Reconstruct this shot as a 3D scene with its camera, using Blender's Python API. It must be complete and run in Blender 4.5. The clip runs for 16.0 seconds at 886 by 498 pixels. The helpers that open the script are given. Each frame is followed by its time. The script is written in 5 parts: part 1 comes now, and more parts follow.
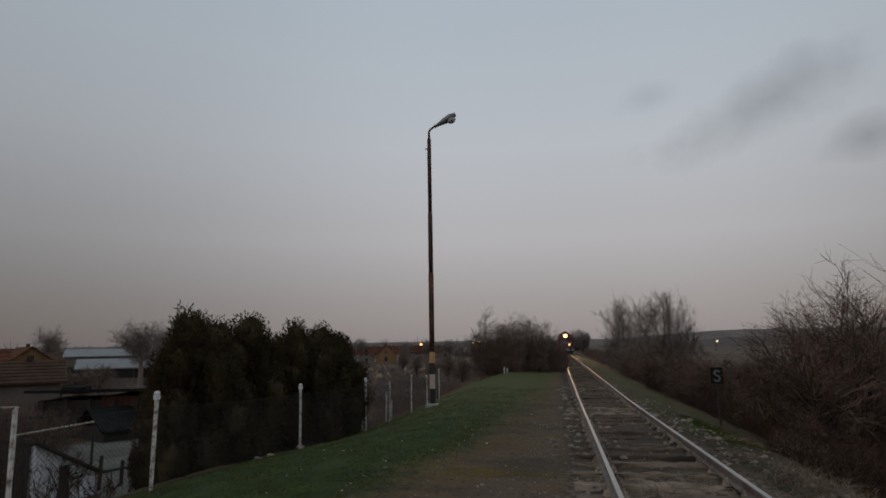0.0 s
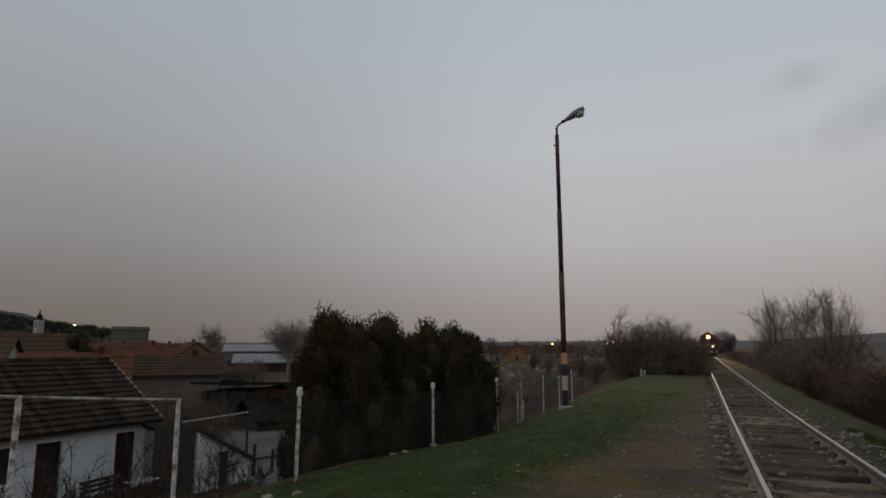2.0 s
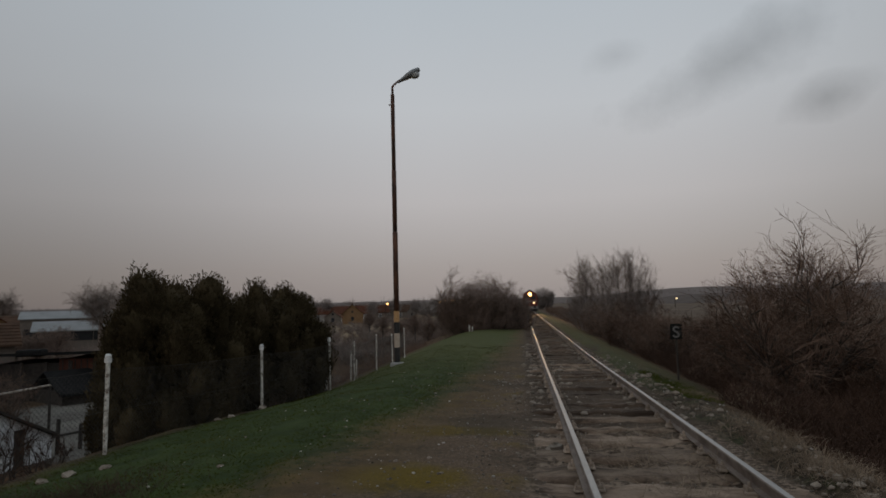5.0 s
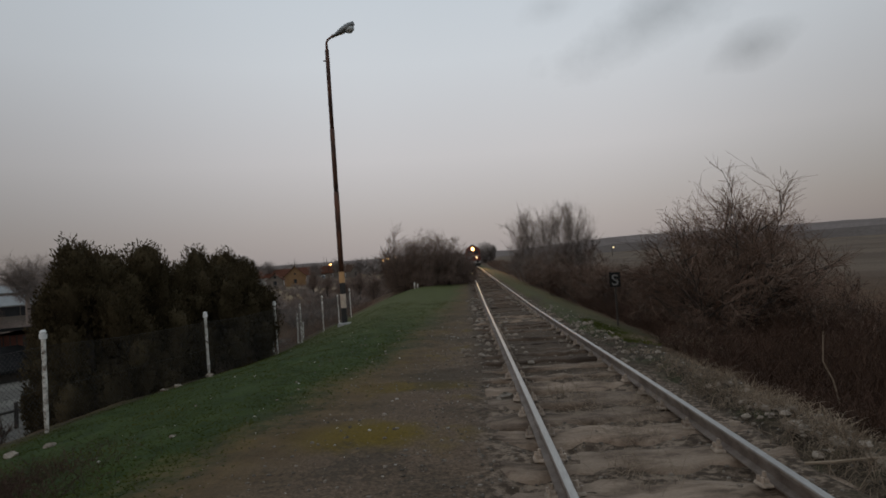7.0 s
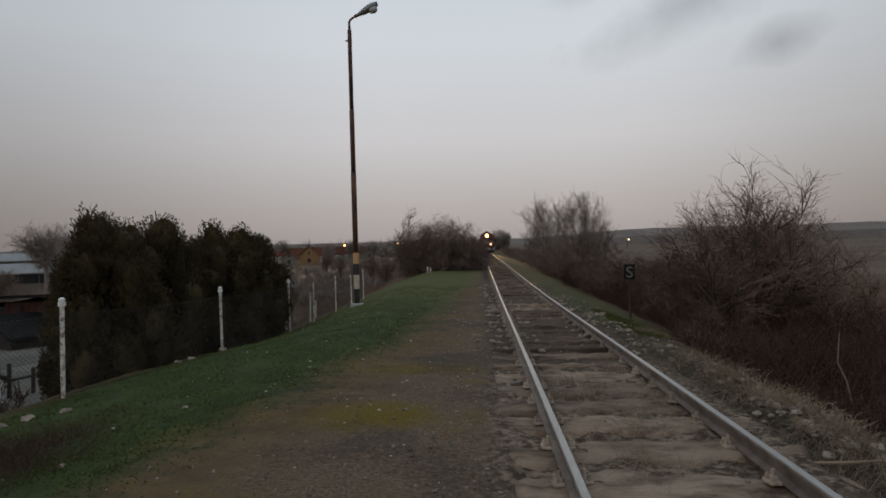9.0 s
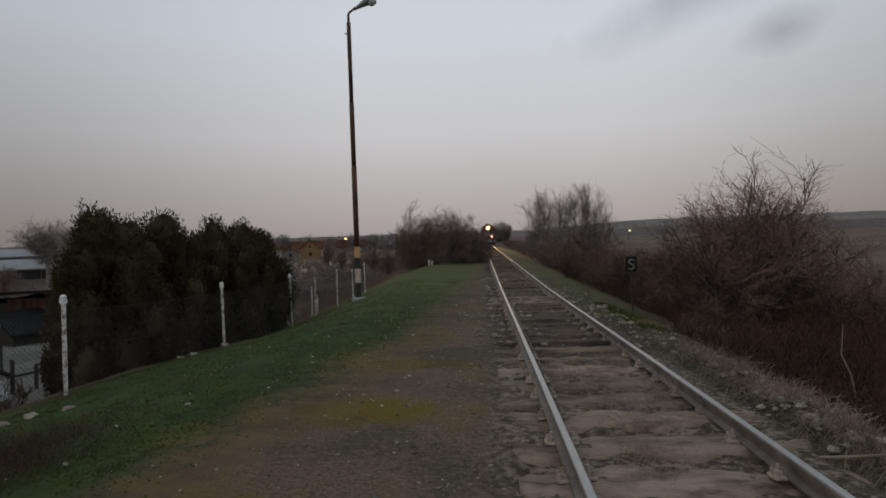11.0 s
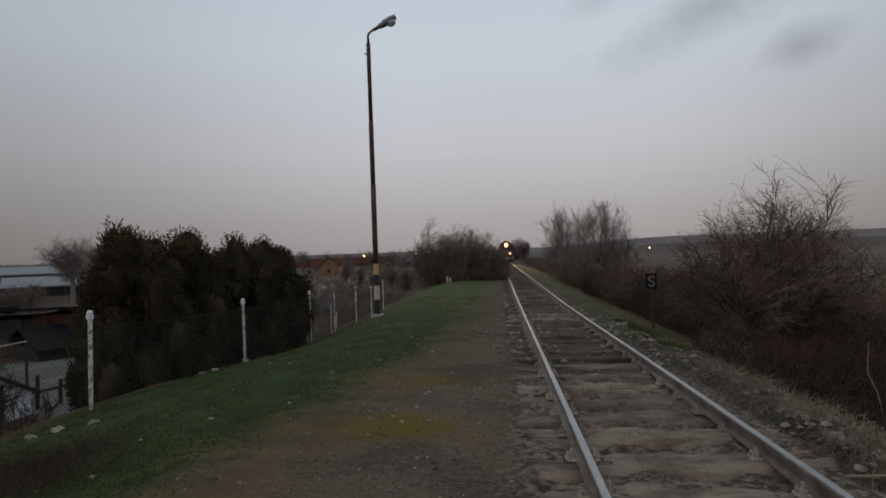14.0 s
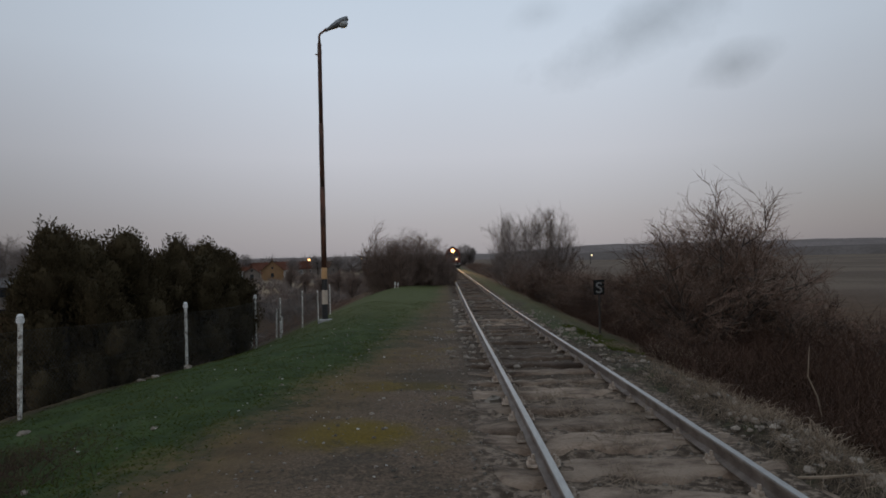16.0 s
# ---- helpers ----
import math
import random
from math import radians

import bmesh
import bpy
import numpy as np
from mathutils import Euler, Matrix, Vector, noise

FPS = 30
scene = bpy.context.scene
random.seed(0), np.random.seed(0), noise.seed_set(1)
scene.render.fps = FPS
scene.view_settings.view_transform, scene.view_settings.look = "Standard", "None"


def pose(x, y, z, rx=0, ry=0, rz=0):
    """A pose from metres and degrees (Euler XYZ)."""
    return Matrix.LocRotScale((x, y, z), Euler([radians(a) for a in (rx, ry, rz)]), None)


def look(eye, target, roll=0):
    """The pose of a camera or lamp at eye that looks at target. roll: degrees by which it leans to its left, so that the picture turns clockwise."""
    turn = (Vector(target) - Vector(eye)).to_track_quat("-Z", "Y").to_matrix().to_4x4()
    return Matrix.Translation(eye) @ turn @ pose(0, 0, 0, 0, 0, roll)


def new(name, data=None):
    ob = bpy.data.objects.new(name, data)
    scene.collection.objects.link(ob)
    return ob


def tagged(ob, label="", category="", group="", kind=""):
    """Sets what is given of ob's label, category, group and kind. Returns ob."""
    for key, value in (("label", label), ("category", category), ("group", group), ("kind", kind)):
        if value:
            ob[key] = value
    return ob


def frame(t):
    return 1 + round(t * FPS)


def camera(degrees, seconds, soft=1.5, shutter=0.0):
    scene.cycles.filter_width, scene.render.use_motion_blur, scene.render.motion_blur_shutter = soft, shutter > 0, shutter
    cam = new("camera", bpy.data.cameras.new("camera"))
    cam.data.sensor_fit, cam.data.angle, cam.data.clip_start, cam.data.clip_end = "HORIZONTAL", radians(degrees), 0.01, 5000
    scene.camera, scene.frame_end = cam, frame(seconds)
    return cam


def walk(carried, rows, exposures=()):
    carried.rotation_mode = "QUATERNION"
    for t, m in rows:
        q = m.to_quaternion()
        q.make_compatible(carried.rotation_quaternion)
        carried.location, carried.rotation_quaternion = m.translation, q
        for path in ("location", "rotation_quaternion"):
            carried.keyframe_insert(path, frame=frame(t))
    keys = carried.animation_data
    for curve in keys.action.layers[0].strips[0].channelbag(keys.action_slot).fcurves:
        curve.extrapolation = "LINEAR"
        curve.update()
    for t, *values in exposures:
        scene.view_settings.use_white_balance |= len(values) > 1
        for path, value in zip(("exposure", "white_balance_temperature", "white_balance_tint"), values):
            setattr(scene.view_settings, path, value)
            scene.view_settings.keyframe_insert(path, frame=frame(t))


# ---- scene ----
LENS = 70.22
EYE = 1.677
cam = camera(LENS, 16.0, soft=1.7)
# seconds, x, y, z over the standing height, yaw, pitch, roll
PATH = [
    (0, 0.031, -0.181, -0.015, 10.24, 8.80, 0.98),
    (0.5, 0.041, -0.179, -0.000, 14.43, 9.37, 0.94),
    (1, 0.046, -0.167, 0.028, 18.73, 10.01, 0.59),
    (1.5, 0.054, -0.116, 0.025, 20.45, 9.09, 0.34),
    (2, -0.000, -0.030, 0.024, 21.95, 8.83, 0.20),
    (2.5, -0.043, 0.023, 0.024, 22.83, 8.63, 0.54),
    (3, -0.047, 0.004, 0.023, 21.95, 8.36, 0.67),
    (3.5, 0.004, 0.004, 0.009, 17.08, 7.27, 1.57),
    (4, 0.044, 0.009, -0.009, 12.20, 6.13, 1.38),
    (4.5, 0.071, 0.050, -0.013, 8.49, 5.54, 0.97),
    (5, 0.074, 0.059, -0.020, 7.23, 5.07, 1.46),
    (5.2, 0.079, 0.058, -0.017, 6.02, 4.84, 1.39),
    (7.3, 0.015, 0.005, 0.000, 2.01, 0.73, 3.99),
    (7.5, 0.020, -0.006, -0.004, 2.57, 0.74, 4.32),
    (8, 0.026, 0.040, -0.009, 1.71, -0.67, 2.41),
    (8.5, -0.009, -0.006, 0.013, 2.14, -0.80, 2.96),
    (9, -0.005, 0.023, -0.011, 3.34, -0.35, 1.59),
    (11.3, -0.017, 0.057, 0.020, 3.37, -1.06, 2.10),
    (11.5, -0.024, 0.048, 0.009, 3.03, -0.89, 2.24),
    (12, -0.035, 0.063, 0.001, 3.82, 0.28, 1.23),
    (12.5, -0.032, 0.057, 0.021, 3.98, 0.56, 1.90),
    (13, -0.028, 0.029, 0.019, 4.52, 0.77, 1.86),
    (13.5, -0.033, 0.026, 0.020, 4.33, 0.51, 2.21),
    (14, -0.031, -0.007, 0.011, 5.06, 0.59, 2.04),
    (14.5, -0.028, 0.018, 0.003, 3.81, 0.16, 2.21),
    (15, -0.030, -0.001, 0.004, 3.38, -0.18, 2.32),
    (15.5, -0.086, 0.030, 0.000, 2.66, 0.46, 0.43),
    (16, -0.186, 0.084, 0.000, 0.15, 0.93, 1.40),
]
EXPOSURES = [(0.0, -0.1, 6560, 13), (1.5, -0.07, 6710, 13), (3.0, -0.05, 6760, 13), (4.0, -0.11, 6710, 13), (5.0, -0.02, 6760, 13), (7.5, 0.25, 6530, 12), (8.0, 0.25, 6430, 12), (9.0, 0.33, 6630, 12), (11.5, 0.28, 6490, 12), (12.0, 0.24, 6340, 12), (12.5, 0.12, 6140, 12), (13.0, 0.18, 6120, 12), (13.5, 0.24, 6290, 12), (14.5, 0.14, 6390, 12), (15.0, 0.2, 6120, 12), (16.0, 0.27, 6140, 12)]
walk(cam, [(t, pose(x, y, EYE + z, 90 + p, r, w)) for t, x, y, z, w, p, r in PATH], EXPOSURES)

# ---------------------------------------------------------------- world: dusk under a thin overcast
world = bpy.data.worlds.new("dusk_sky")
scene.world = world
world.use_nodes = True
wn, wl = world.node_tree.nodes, world.node_tree.links
wn.clear()


def wnode(kind, **kw):
    n = wn.new(kind)
    for k, v in kw.items():
        if k == "op":
            n.operation = v
        elif k == "ins":
            for i, val in v.items():
                n.inputs[i].default_value = val
    return n


def wmath(op, a, b=None, clamp=False):
    n = wn.new("ShaderNodeMath")
    n.operation, n.use_clamp = op, clamp
    for i, v in enumerate((a, b)):
        if v is None:
            continue
        if isinstance(v, (int, float)):
            n.inputs[i].default_value = v
        else:
            wl.new(v, n.inputs[i])
    return n.outputs[0]


SKY_STOPS = [(0.0, (0.278, 0.260, 0.260)), (0.06, (0.335, 0.318, 0.322)), (0.16, (0.445, 0.443, 0.458)), (0.30, (0.475, 0.513, 0.548)),
             (0.55, (0.40, 0.478, 0.540)), (1.0, (0.34, 0.425, 0.495))]
coord = wnode("ShaderNodeTexCoord")
sep = wnode("ShaderNodeSeparateXYZ")
wl.new(coord.outputs["Generated"], sep.inputs[0])
ramp = wn.new("ShaderNodeValToRGB")
wl.new(sep.outputs[2], ramp.inputs[0])
els = ramp.color_ramp.elements
els[0].position, els[0].color = SKY_STOPS[0][0], (*SKY_STOPS[0][1], 1)
els[1].position, els[1].color = SKY_STOPS[-1][0], (*SKY_STOPS[-1][1], 1)
for pos, col in SKY_STOPS[1:-1]:
    e = els.new(pos)
    e.color = (*col, 1)


def cloud(az, el, half_width, half_height, tilt):
    """A soft smudge of darker cloud round one direction of the sky."""
    a, b = radians(az), radians(el)
    c = Vector((math.sin(a) * math.cos(b), math.cos(a) * math.cos(b), math.sin(b)))
    right = Vector((math.cos(a), -math.sin(a), 0))
    up = right.cross(c)
    up = -up if up.z < 0 else up
    u = right * math.cos(radians(tilt)) + up * math.sin(radians(tilt))
    v = -right * math.sin(radians(tilt)) + up * math.cos(radians(tilt))
    outs = []
    for axis, half in ((u, half_width), (v, half_height)):
        off = wn.new("ShaderNodeVectorMath")
        off.operation = "DOT_PRODUCT"
        wl.new(coord.outputs["Generated"], off.inputs[0])
        off.inputs[1].default_value = axis
        q = wmath("DIVIDE", wmath("SUBTRACT", off.outputs["Value"], axis.dot(c)), half)
        outs.append(wmath("MULTIPLY", q, q))
    d = wmath("SQRT", wmath("ADD", *outs))
    wob = wmath("ADD", d, wmath("MULTIPLY", wmath("SUBTRACT", cloud_noise.outputs[0], 0.5), 1.6))
    return wmath("SUBTRACT", 1.0, wob, clamp=True)


cloud_noise = wn.new("ShaderNodeTexNoise")
cloud_noise.inputs["Scale"].default_value, cloud_noise.inputs["Detail"].default_value, cloud_noise.inputs["Roughness"].default_value = 8.0, 6.0, 0.6
wl.new(coord.outputs["Generated"], cloud_noise.inputs["Vector"])
mask = wmath("ADD", wmath("ADD", cloud(18.8, 19.2, 0.19, 0.055, 20), cloud(25.2, 15.2, 0.07, 0.034, 18)), wmath("MULTIPLY", cloud(9.1, 20.9, 0.06, 0.03, 10), 0.5), clamp=True)
haze_noise = wn.new("ShaderNodeTexNoise")
haze_noise.inputs["Scale"].default_value, haze_noise.inputs["Detail"].default_value = 2.2, 4.0
wl.new(coord.outputs["Generated"], haze_noise.inputs["Vector"])
darker = wmath("SUBTRACT", wmath("ADD", 0.965, wmath("MULTIPLY", haze_noise.outputs[0], 0.07)), wmath("MULTIPLY", mask, 0.30))
mul = wn.new("ShaderNodeVectorMath")
mul.operation = "SCALE"
wl.new(ramp.outputs[0], mul.inputs[0])
west = wn.new("ShaderNodeMapRange")
west.interpolation_type = "SMOOTHSTEP"
for i, v in ((1, -0.1), (2, -0.85), (3, 0.0), (4, 0.55)):
    west.inputs[i].default_value = v
wl.new(sep.outputs[0], west.inputs[0])
low = wn.new("ShaderNodeMapRange")
low.interpolation_type = "SMOOTHSTEP"
for i, v in ((1, 0.0), (2, 0.55), (3, 1.0), (4, 0.35)):
    low.inputs[i].default_value = v
wl.new(sep.outputs[2], low.inputs[0])
east = wn.new("ShaderNodeMapRange")
east.interpolation_type = "SMOOTHSTEP"
for i, v in ((1, 0.15), (2, 0.7), (3, 0.0), (4, 0.42)):
    east.inputs[i].default_value = v
wl.new(sep.outputs[0], east.inputs[0])
darker = wmath("MULTIPLY", darker, wmath("SUBTRACT", 1.0, wmath("MULTIPLY", wmath("ADD", west.outputs[0], east.outputs[0]), low.outputs[0])))
wl.new(darker, mul.inputs["Scale"])
sky = wn.new("ShaderNodeTexSky")
sky.sky_type, sky.sun_disc, sky.sun_elevation, sky.sun_rotation = "NISHITA", False, radians(3), radians(-120)
faint = wn.new("ShaderNodeVectorMath")
faint.operation = "SCALE"
faint.inputs["Scale"].default_value = 0.012
wl.new(sky.outputs[0], faint.inputs[0])
both = wn.new("ShaderNodeVectorMath")
both.operation = "ADD"
wl.new(mul.outputs[0], both.inputs[0])
wl.new(faint.outputs[0], both.inputs[1])
back = wn.new("ShaderNodeBackground")
back.inputs["Strength"].default_value = 1.0
wl.new(both.outputs[0], back.inputs["Color"])
wl.new(back.outputs[0], wn.new("ShaderNodeOutputWorld").inputs[0])

sun_data = bpy.data.lights.new("sun", "SUN")
sun_data.energy, sun_data.angle, sun_data.color = 0.25, radians(40), (1.0, 0.93, 0.86)
sun = new("sun", sun_data)
sun.matrix_world = look((-40, -60, 55), (0, 0, 0))


# ---------------------------------------------------------------- materials
def material(name, stops, scale=4.0, rough=0.85, metal=0.0, bump=0.3, fine=40.0, detail=6.0, spread=(0.3, 0.7), island=0.0, obj=0.0, stretch=(1, 1, 1), dist=0.01, spec=0.3):
    """Noise between colour stops, a second finer grain, bump, and variation from piece to piece."""
    m = bpy.data.materials.new(name)
    m.use_nodes = True
    n, l = m.node_tree.nodes, m.node_tree.links
    bsdf = n["Principled BSDF"]
    bsdf.inputs["Roughness"].default_value, bsdf.inputs["Metallic"].default_value = rough, metal
    bsdf.inputs["Specular IOR Level"].default_value = spec
    geo = n.new("ShaderNodeNewGeometry")
    mp = n.new("ShaderNodeVectorMath")
    mp.operation = "MULTIPLY"
    mp.inputs[1].default_value = stretch
    l.new(geo.outputs["Position"], mp.inputs[0])
    big = n.new("ShaderNodeTexNoise")
    big.inputs["Scale"].default_value, big.inputs["Detail"].default_value, big.inputs["Roughness"].default_value = scale, detail, 0.62
    l.new(mp.outputs[0], big.inputs["Vector"])
    ramp = n.new("ShaderNodeValToRGB")
    e = ramp.color_ramp.elements
    while len(e) < len(stops):
        e.new(0.5)
    for i, c in enumerate(stops):
        e[i].position = spread[0] + (spread[1] - spread[0]) * i / max(1, len(stops) - 1)
        e[i].color = (*c, 1)
    l.new(big.outputs[0], ramp.inputs[0])
    grain = n.new("ShaderNodeTexNoise")
    grain.inputs["Scale"].default_value, grain.inputs["Detail"].default_value = fine, 4.0
    l.new(mp.outputs[0], grain.inputs["Vector"])
    val = n.new("ShaderNodeMapRange")
    val.inputs["To Min"].default_value, val.inputs["To Max"].default_value = 0.7, 1.3
    l.new(grain.outputs[0], val.inputs["Value"])
    value = val.outputs[0]
    for amount, node, out in ((island, "ShaderNodeNewGeometry", "Random Per Island"), (obj, "ShaderNodeObjectInfo", "Random")):
        if amount:
            r = n.new("ShaderNodeMapRange")
            r.inputs["To Min"].default_value, r.inputs["To Max"].default_value = 1 - amount, 1 + amount
            l.new(n.new(node).outputs[out], r.inputs["Value"])
            t = n.new("ShaderNodeMath")
            t.operation = "MULTIPLY"
            l.new(value, t.inputs[0])
            l.new(r.outputs[0], t.inputs[1])
            value = t.outputs[0]
    sc = n.new("ShaderNodeVectorMath")
    sc.operation = "SCALE"
    l.new(ramp.outputs[0], sc.inputs[0])
    l.new(value, sc.inputs["Scale"])
    l.new(sc.outputs[0], bsdf.inputs["Base Color"])
    if bump:
        b = n.new("ShaderNodeBump")
        b.inputs["Strength"].default_value, b.inputs["Distance"].default_value = bump, dist
        l.new(grain.outputs[0], b.inputs["Height"])
        l.new(b.outputs[0], bsdf.inputs["Normal"])
    return m


def glow(name, colour, strength):
    m = bpy.data.materials.new(name)
    m.use_nodes = True
    b = m.node_tree.nodes["Principled BSDF"]
    b.inputs["Base Color"].default_value = (*colour, 1)
    b.inputs["Emission Color"].default_value = (*colour, 1)
    b.inputs["Emission Strength"].default_value = strength
    return m


RAIL = material("worn_rail_steel", [(0.095, 0.070, 0.056), (0.17, 0.135, 0.113), (0.25, 0.21, 0.182)], 3, 0.7, 0.3, 0.2, 60)
RAIL_TOP = material("polished_rail_head", [(0.26, 0.25, 0.235), (0.36, 0.345, 0.325)], 5, 0.38, 0.75, 0.05, 80, stretch=(1, 0.1, 1))
SLEEPER = material("weathered_sleeper_wood", [(0.033, 0.020, 0.013), (0.069, 0.045, 0.030), (0.126, 0.086, 0.060)], 5, 0.95, 0, 0.8, 30, obj=0.35, stretch=(0.35, 2, 1), spread=(0.3, 0.62), dist=0.02)
SLEEPER_SAND = material("sleeper_under_brown_sand", [(0.060, 0.040, 0.027), (0.165, 0.116, 0.083), (0.245, 0.180, 0.132)], 3.2, 0.97, 0, 0.9, 45, obj=0.2, stretch=(0.6, 1.5, 1), spread=(0.34, 0.6), dist=0.02)
CLIP = material("dusty_rail_clip_iron", [(0.16, 0.12, 0.09), (0.36, 0.29, 0.23)], 14, 0.85, 0.05, 0.4, 90, obj=0.3)
WHITE_POST = material("flaking_white_paint_on_concrete", [(0.141, 0.105, 0.079), (0.461, 0.429, 0.384), (0.666, 0.634, 0.582)], 11, 0.85, 0, 0.6, 55, spread=(0.36, 0.6), obj=0.12)
CAP = material("white_post_cap", [(0.55, 0.54, 0.52), (0.75, 0.74, 0.72)], 9, 0.7, 0, 0.3, 50)
WIRE = material("dull_galvanised_wire", [(0.035, 0.031, 0.027), (0.075, 0.068, 0.061)], 3, 0.7, 0.3, 0, 30)
PIPE = material("rusty_white_pipe", [(0.12, 0.065, 0.042), (0.3, 0.25, 0.205), (0.45, 0.41, 0.36)], 7, 0.75, 0, 0.4, 45, spread=(0.34, 0.62))
POLE = material("rusty_painted_pole", [(0.035, 0.026, 0.024), (0.095, 0.050, 0.037), (0.19, 0.085, 0.052)], 4, 0.7, 0.2, 0.4, 30, stretch=(1, 1, 0.35))
BAND_BLACK = material("black_band_paint", [(0.018, 0.017, 0.017), (0.04, 0.036, 0.034)], 8, 0.6, 0, 0.3, 40)
BAND_ORANGE = material("faded_orange_band_paint", [(0.42, 0.23, 0.10), (0.55, 0.32, 0.15)], 9, 0.7, 0, 0.3, 40)
BAND_WHITE = material("dirty_white_band_paint", [(0.38, 0.29, 0.22), (0.55, 0.45, 0.36)], 9, 0.7, 0, 0.3, 40)
LAMP_GREY = material("grey_lamp_casting", [(0.16, 0.17, 0.175), (0.26, 0.27, 0.275)], 12, 0.55, 0.3, 0.2, 60)
LAMP_BOWL = material("clouded_lamp_bowl", [(0.30, 0.31, 0.30), (0.42, 0.43, 0.42)], 12, 0.25, 0, 0.05, 60, spec=0.6)
CONCRETE = material("pale_concrete", [(0.24, 0.23, 0.215), (0.36, 0.345, 0.33)], 6, 0.9, 0, 0.4, 50)
LEAF = material("dark_cypress_leaf", [(0.031, 0.023, 0.013), (0.050, 0.038, 0.020), (0.070, 0.052, 0.029)], 1.0, 0.9, 0, 0, 30, island=0.3, spec=0.05)
BARK = material("dark_bark", [(0.035, 0.027, 0.022), (0.075, 0.058, 0.048)], 8, 0.95, 0, 0.5, 60, stretch=(1, 1, 0.3))
TWIG = material("bare_brown_twig", [(0.105, 0.068, 0.051), (0.175, 0.117, 0.088)], 2, 0.95, 0, 0, 40, island=0.3, spec=0.1)
# grey twig colour, lightened to put some distance haze into it
TWIG_GREY = material("haze_paled_grey_twig", [(0.15, 0.12, 0.105), (0.22, 0.178, 0.156)], 2, 0.95, 0, 0, 40, island=0.3, spec=0.1)
TWIG_SOFT = material("soft_brown_brushwood", [(0.127, 0.089, 0.071), (0.193, 0.138, 0.112)], 2, 0.95, 0, 0, 40, island=0.3, spec=0.1)
BRAMBLE = material("dark_bramble_cane", [(0.040, 0.024, 0.017), (0.076, 0.045, 0.032)], 1.5, 0.95, 0, 0, 40, island=0.45, spec=0.1)
GRASS = material("short_winter_grass", [(0.038, 0.046, 0.011), (0.059, 0.069, 0.015), (0.091, 0.080, 0.021)], 0.9, 0.9, 0, 0, 30, island=0.2, spec=0.05)
DRY = material("dry_pale_grass", [(0.145, 0.108, 0.076), (0.27, 0.21, 0.156)], 2, 0.95, 0, 0, 30, island=0.35, spec=0.1)
CHALK = material("white_stone_chip", [(0.24, 0.215, 0.185), (0.46, 0.43, 0.39)], 10, 0.9, 0, 0.4, 60, island=0.3)
STONE = material("pale_chalky_stone", [(0.14, 0.112, 0.088), (0.27, 0.225, 0.18)], 10, 0.9, 0, 0.5, 60, island=0.25, obj=0.25)
GRAVEL = material("grey_brown_gravel", [(0.100, 0.083, 0.068), (0.200, 0.170, 0.140)], 10, 0.95, 0, 0.4, 60, island=0.5)
LIME = material("limewashed_wall", [(0.48, 0.49, 0.5), (0.64, 0.65, 0.66), (0.7, 0.71, 0.72)], 1.6, 0.9, 0, 0.4, 25, spread=(0.25, 0.55))
TILE = material("weathered_roof_tile", [(0.020, 0.014, 0.010), (0.040, 0.027, 0.019), (0.064, 0.040, 0.029)], 1.3, 0.95, 0, 0.5, 30, island=0.35, spec=0.08)
TILE_RED = material("red_roof_tile", [(0.066, 0.027, 0.017), (0.112, 0.046, 0.029)], 0.8, 0.95, 0, 0.4, 8, island=0.2, obj=0.25, spec=0.08)
TILE_BROWN = material("brown_roof_tile", [(0.048, 0.030, 0.021), (0.085, 0.050, 0.034)], 0.8, 0.95, 0, 0.4, 8, island=0.2, obj=0.2, spec=0.08)
DOOR = material("dark_red_brown_door", [(0.035, 0.016, 0.013), (0.06, 0.026, 0.02)], 5, 0.7, 0, 0.3, 40, stretch=(1, 1, 0.2))
DARK = material("dark_timber", [(0.025, 0.021, 0.019), (0.055, 0.045, 0.038)], 5, 0.9, 0, 0.4, 40)
RUST_WALL = material("rusty_red_boards", [(0.06, 0.022, 0.015), (0.11, 0.04, 0.025)], 1.5, 0.9, 0, 0.4, 20)
FELT = material("black_roof_felt", [(0.009, 0.009, 0.009), (0.02, 0.019, 0.019)], 2, 0.95, 0, 0.4, 20, spec=0.1)
METAL_SHEET = material("pale_sheet_roof", [(0.16, 0.162, 0.16), (0.24, 0.242, 0.24)], 0.6, 0.6, 0.1, 0.2, 10)
YELLOW = material("ochre_plaster", [(0.17, 0.100, 0.050), (0.23, 0.138, 0.070)], 1, 0.9, 0, 0.3, 10)
PLASTER = material("grey_plaster", [(0.26, 0.245, 0.23), (0.38, 0.36, 0.34)], 1, 0.9, 0, 0.3, 10)
BLOCK_WALL = material("dull_brown_plaster", [(0.115, 0.096, 0.082), (0.150, 0.126, 0.108)], 1, 0.9, 0, 0.3, 10)
PANE = material("dark_window_pane", [(0.02, 0.022, 0.025), (0.035, 0.037, 0.04)], 2, 0.12, 0, 0, 10, spec=0.6)
LOCO_BODY = material("dark_red_loco_paint", [(0.10, 0.022, 0.014), (0.15, 0.035, 0.02)], 2, 0.5, 0, 0.1, 20)
LOCO_DARK = material("sooty_loco_frame", [(0.02, 0.018, 0.018), (0.04, 0.036, 0.034)], 3, 0.8, 0, 0.2, 20)
LOCO_GREY = material("grey_loco_band", [(0.16, 0.15, 0.14), (0.24, 0.225, 0.21)], 3, 0.7, 0, 0.1, 20)
HEADLIGHT = glow("loco_headlamp_glow", (1.0, 0.5, 0.15), 9.0)
SIDE_LAMP = glow("loco_side_lamp_glow", (1.0, 0.6, 0.3), 1.6)
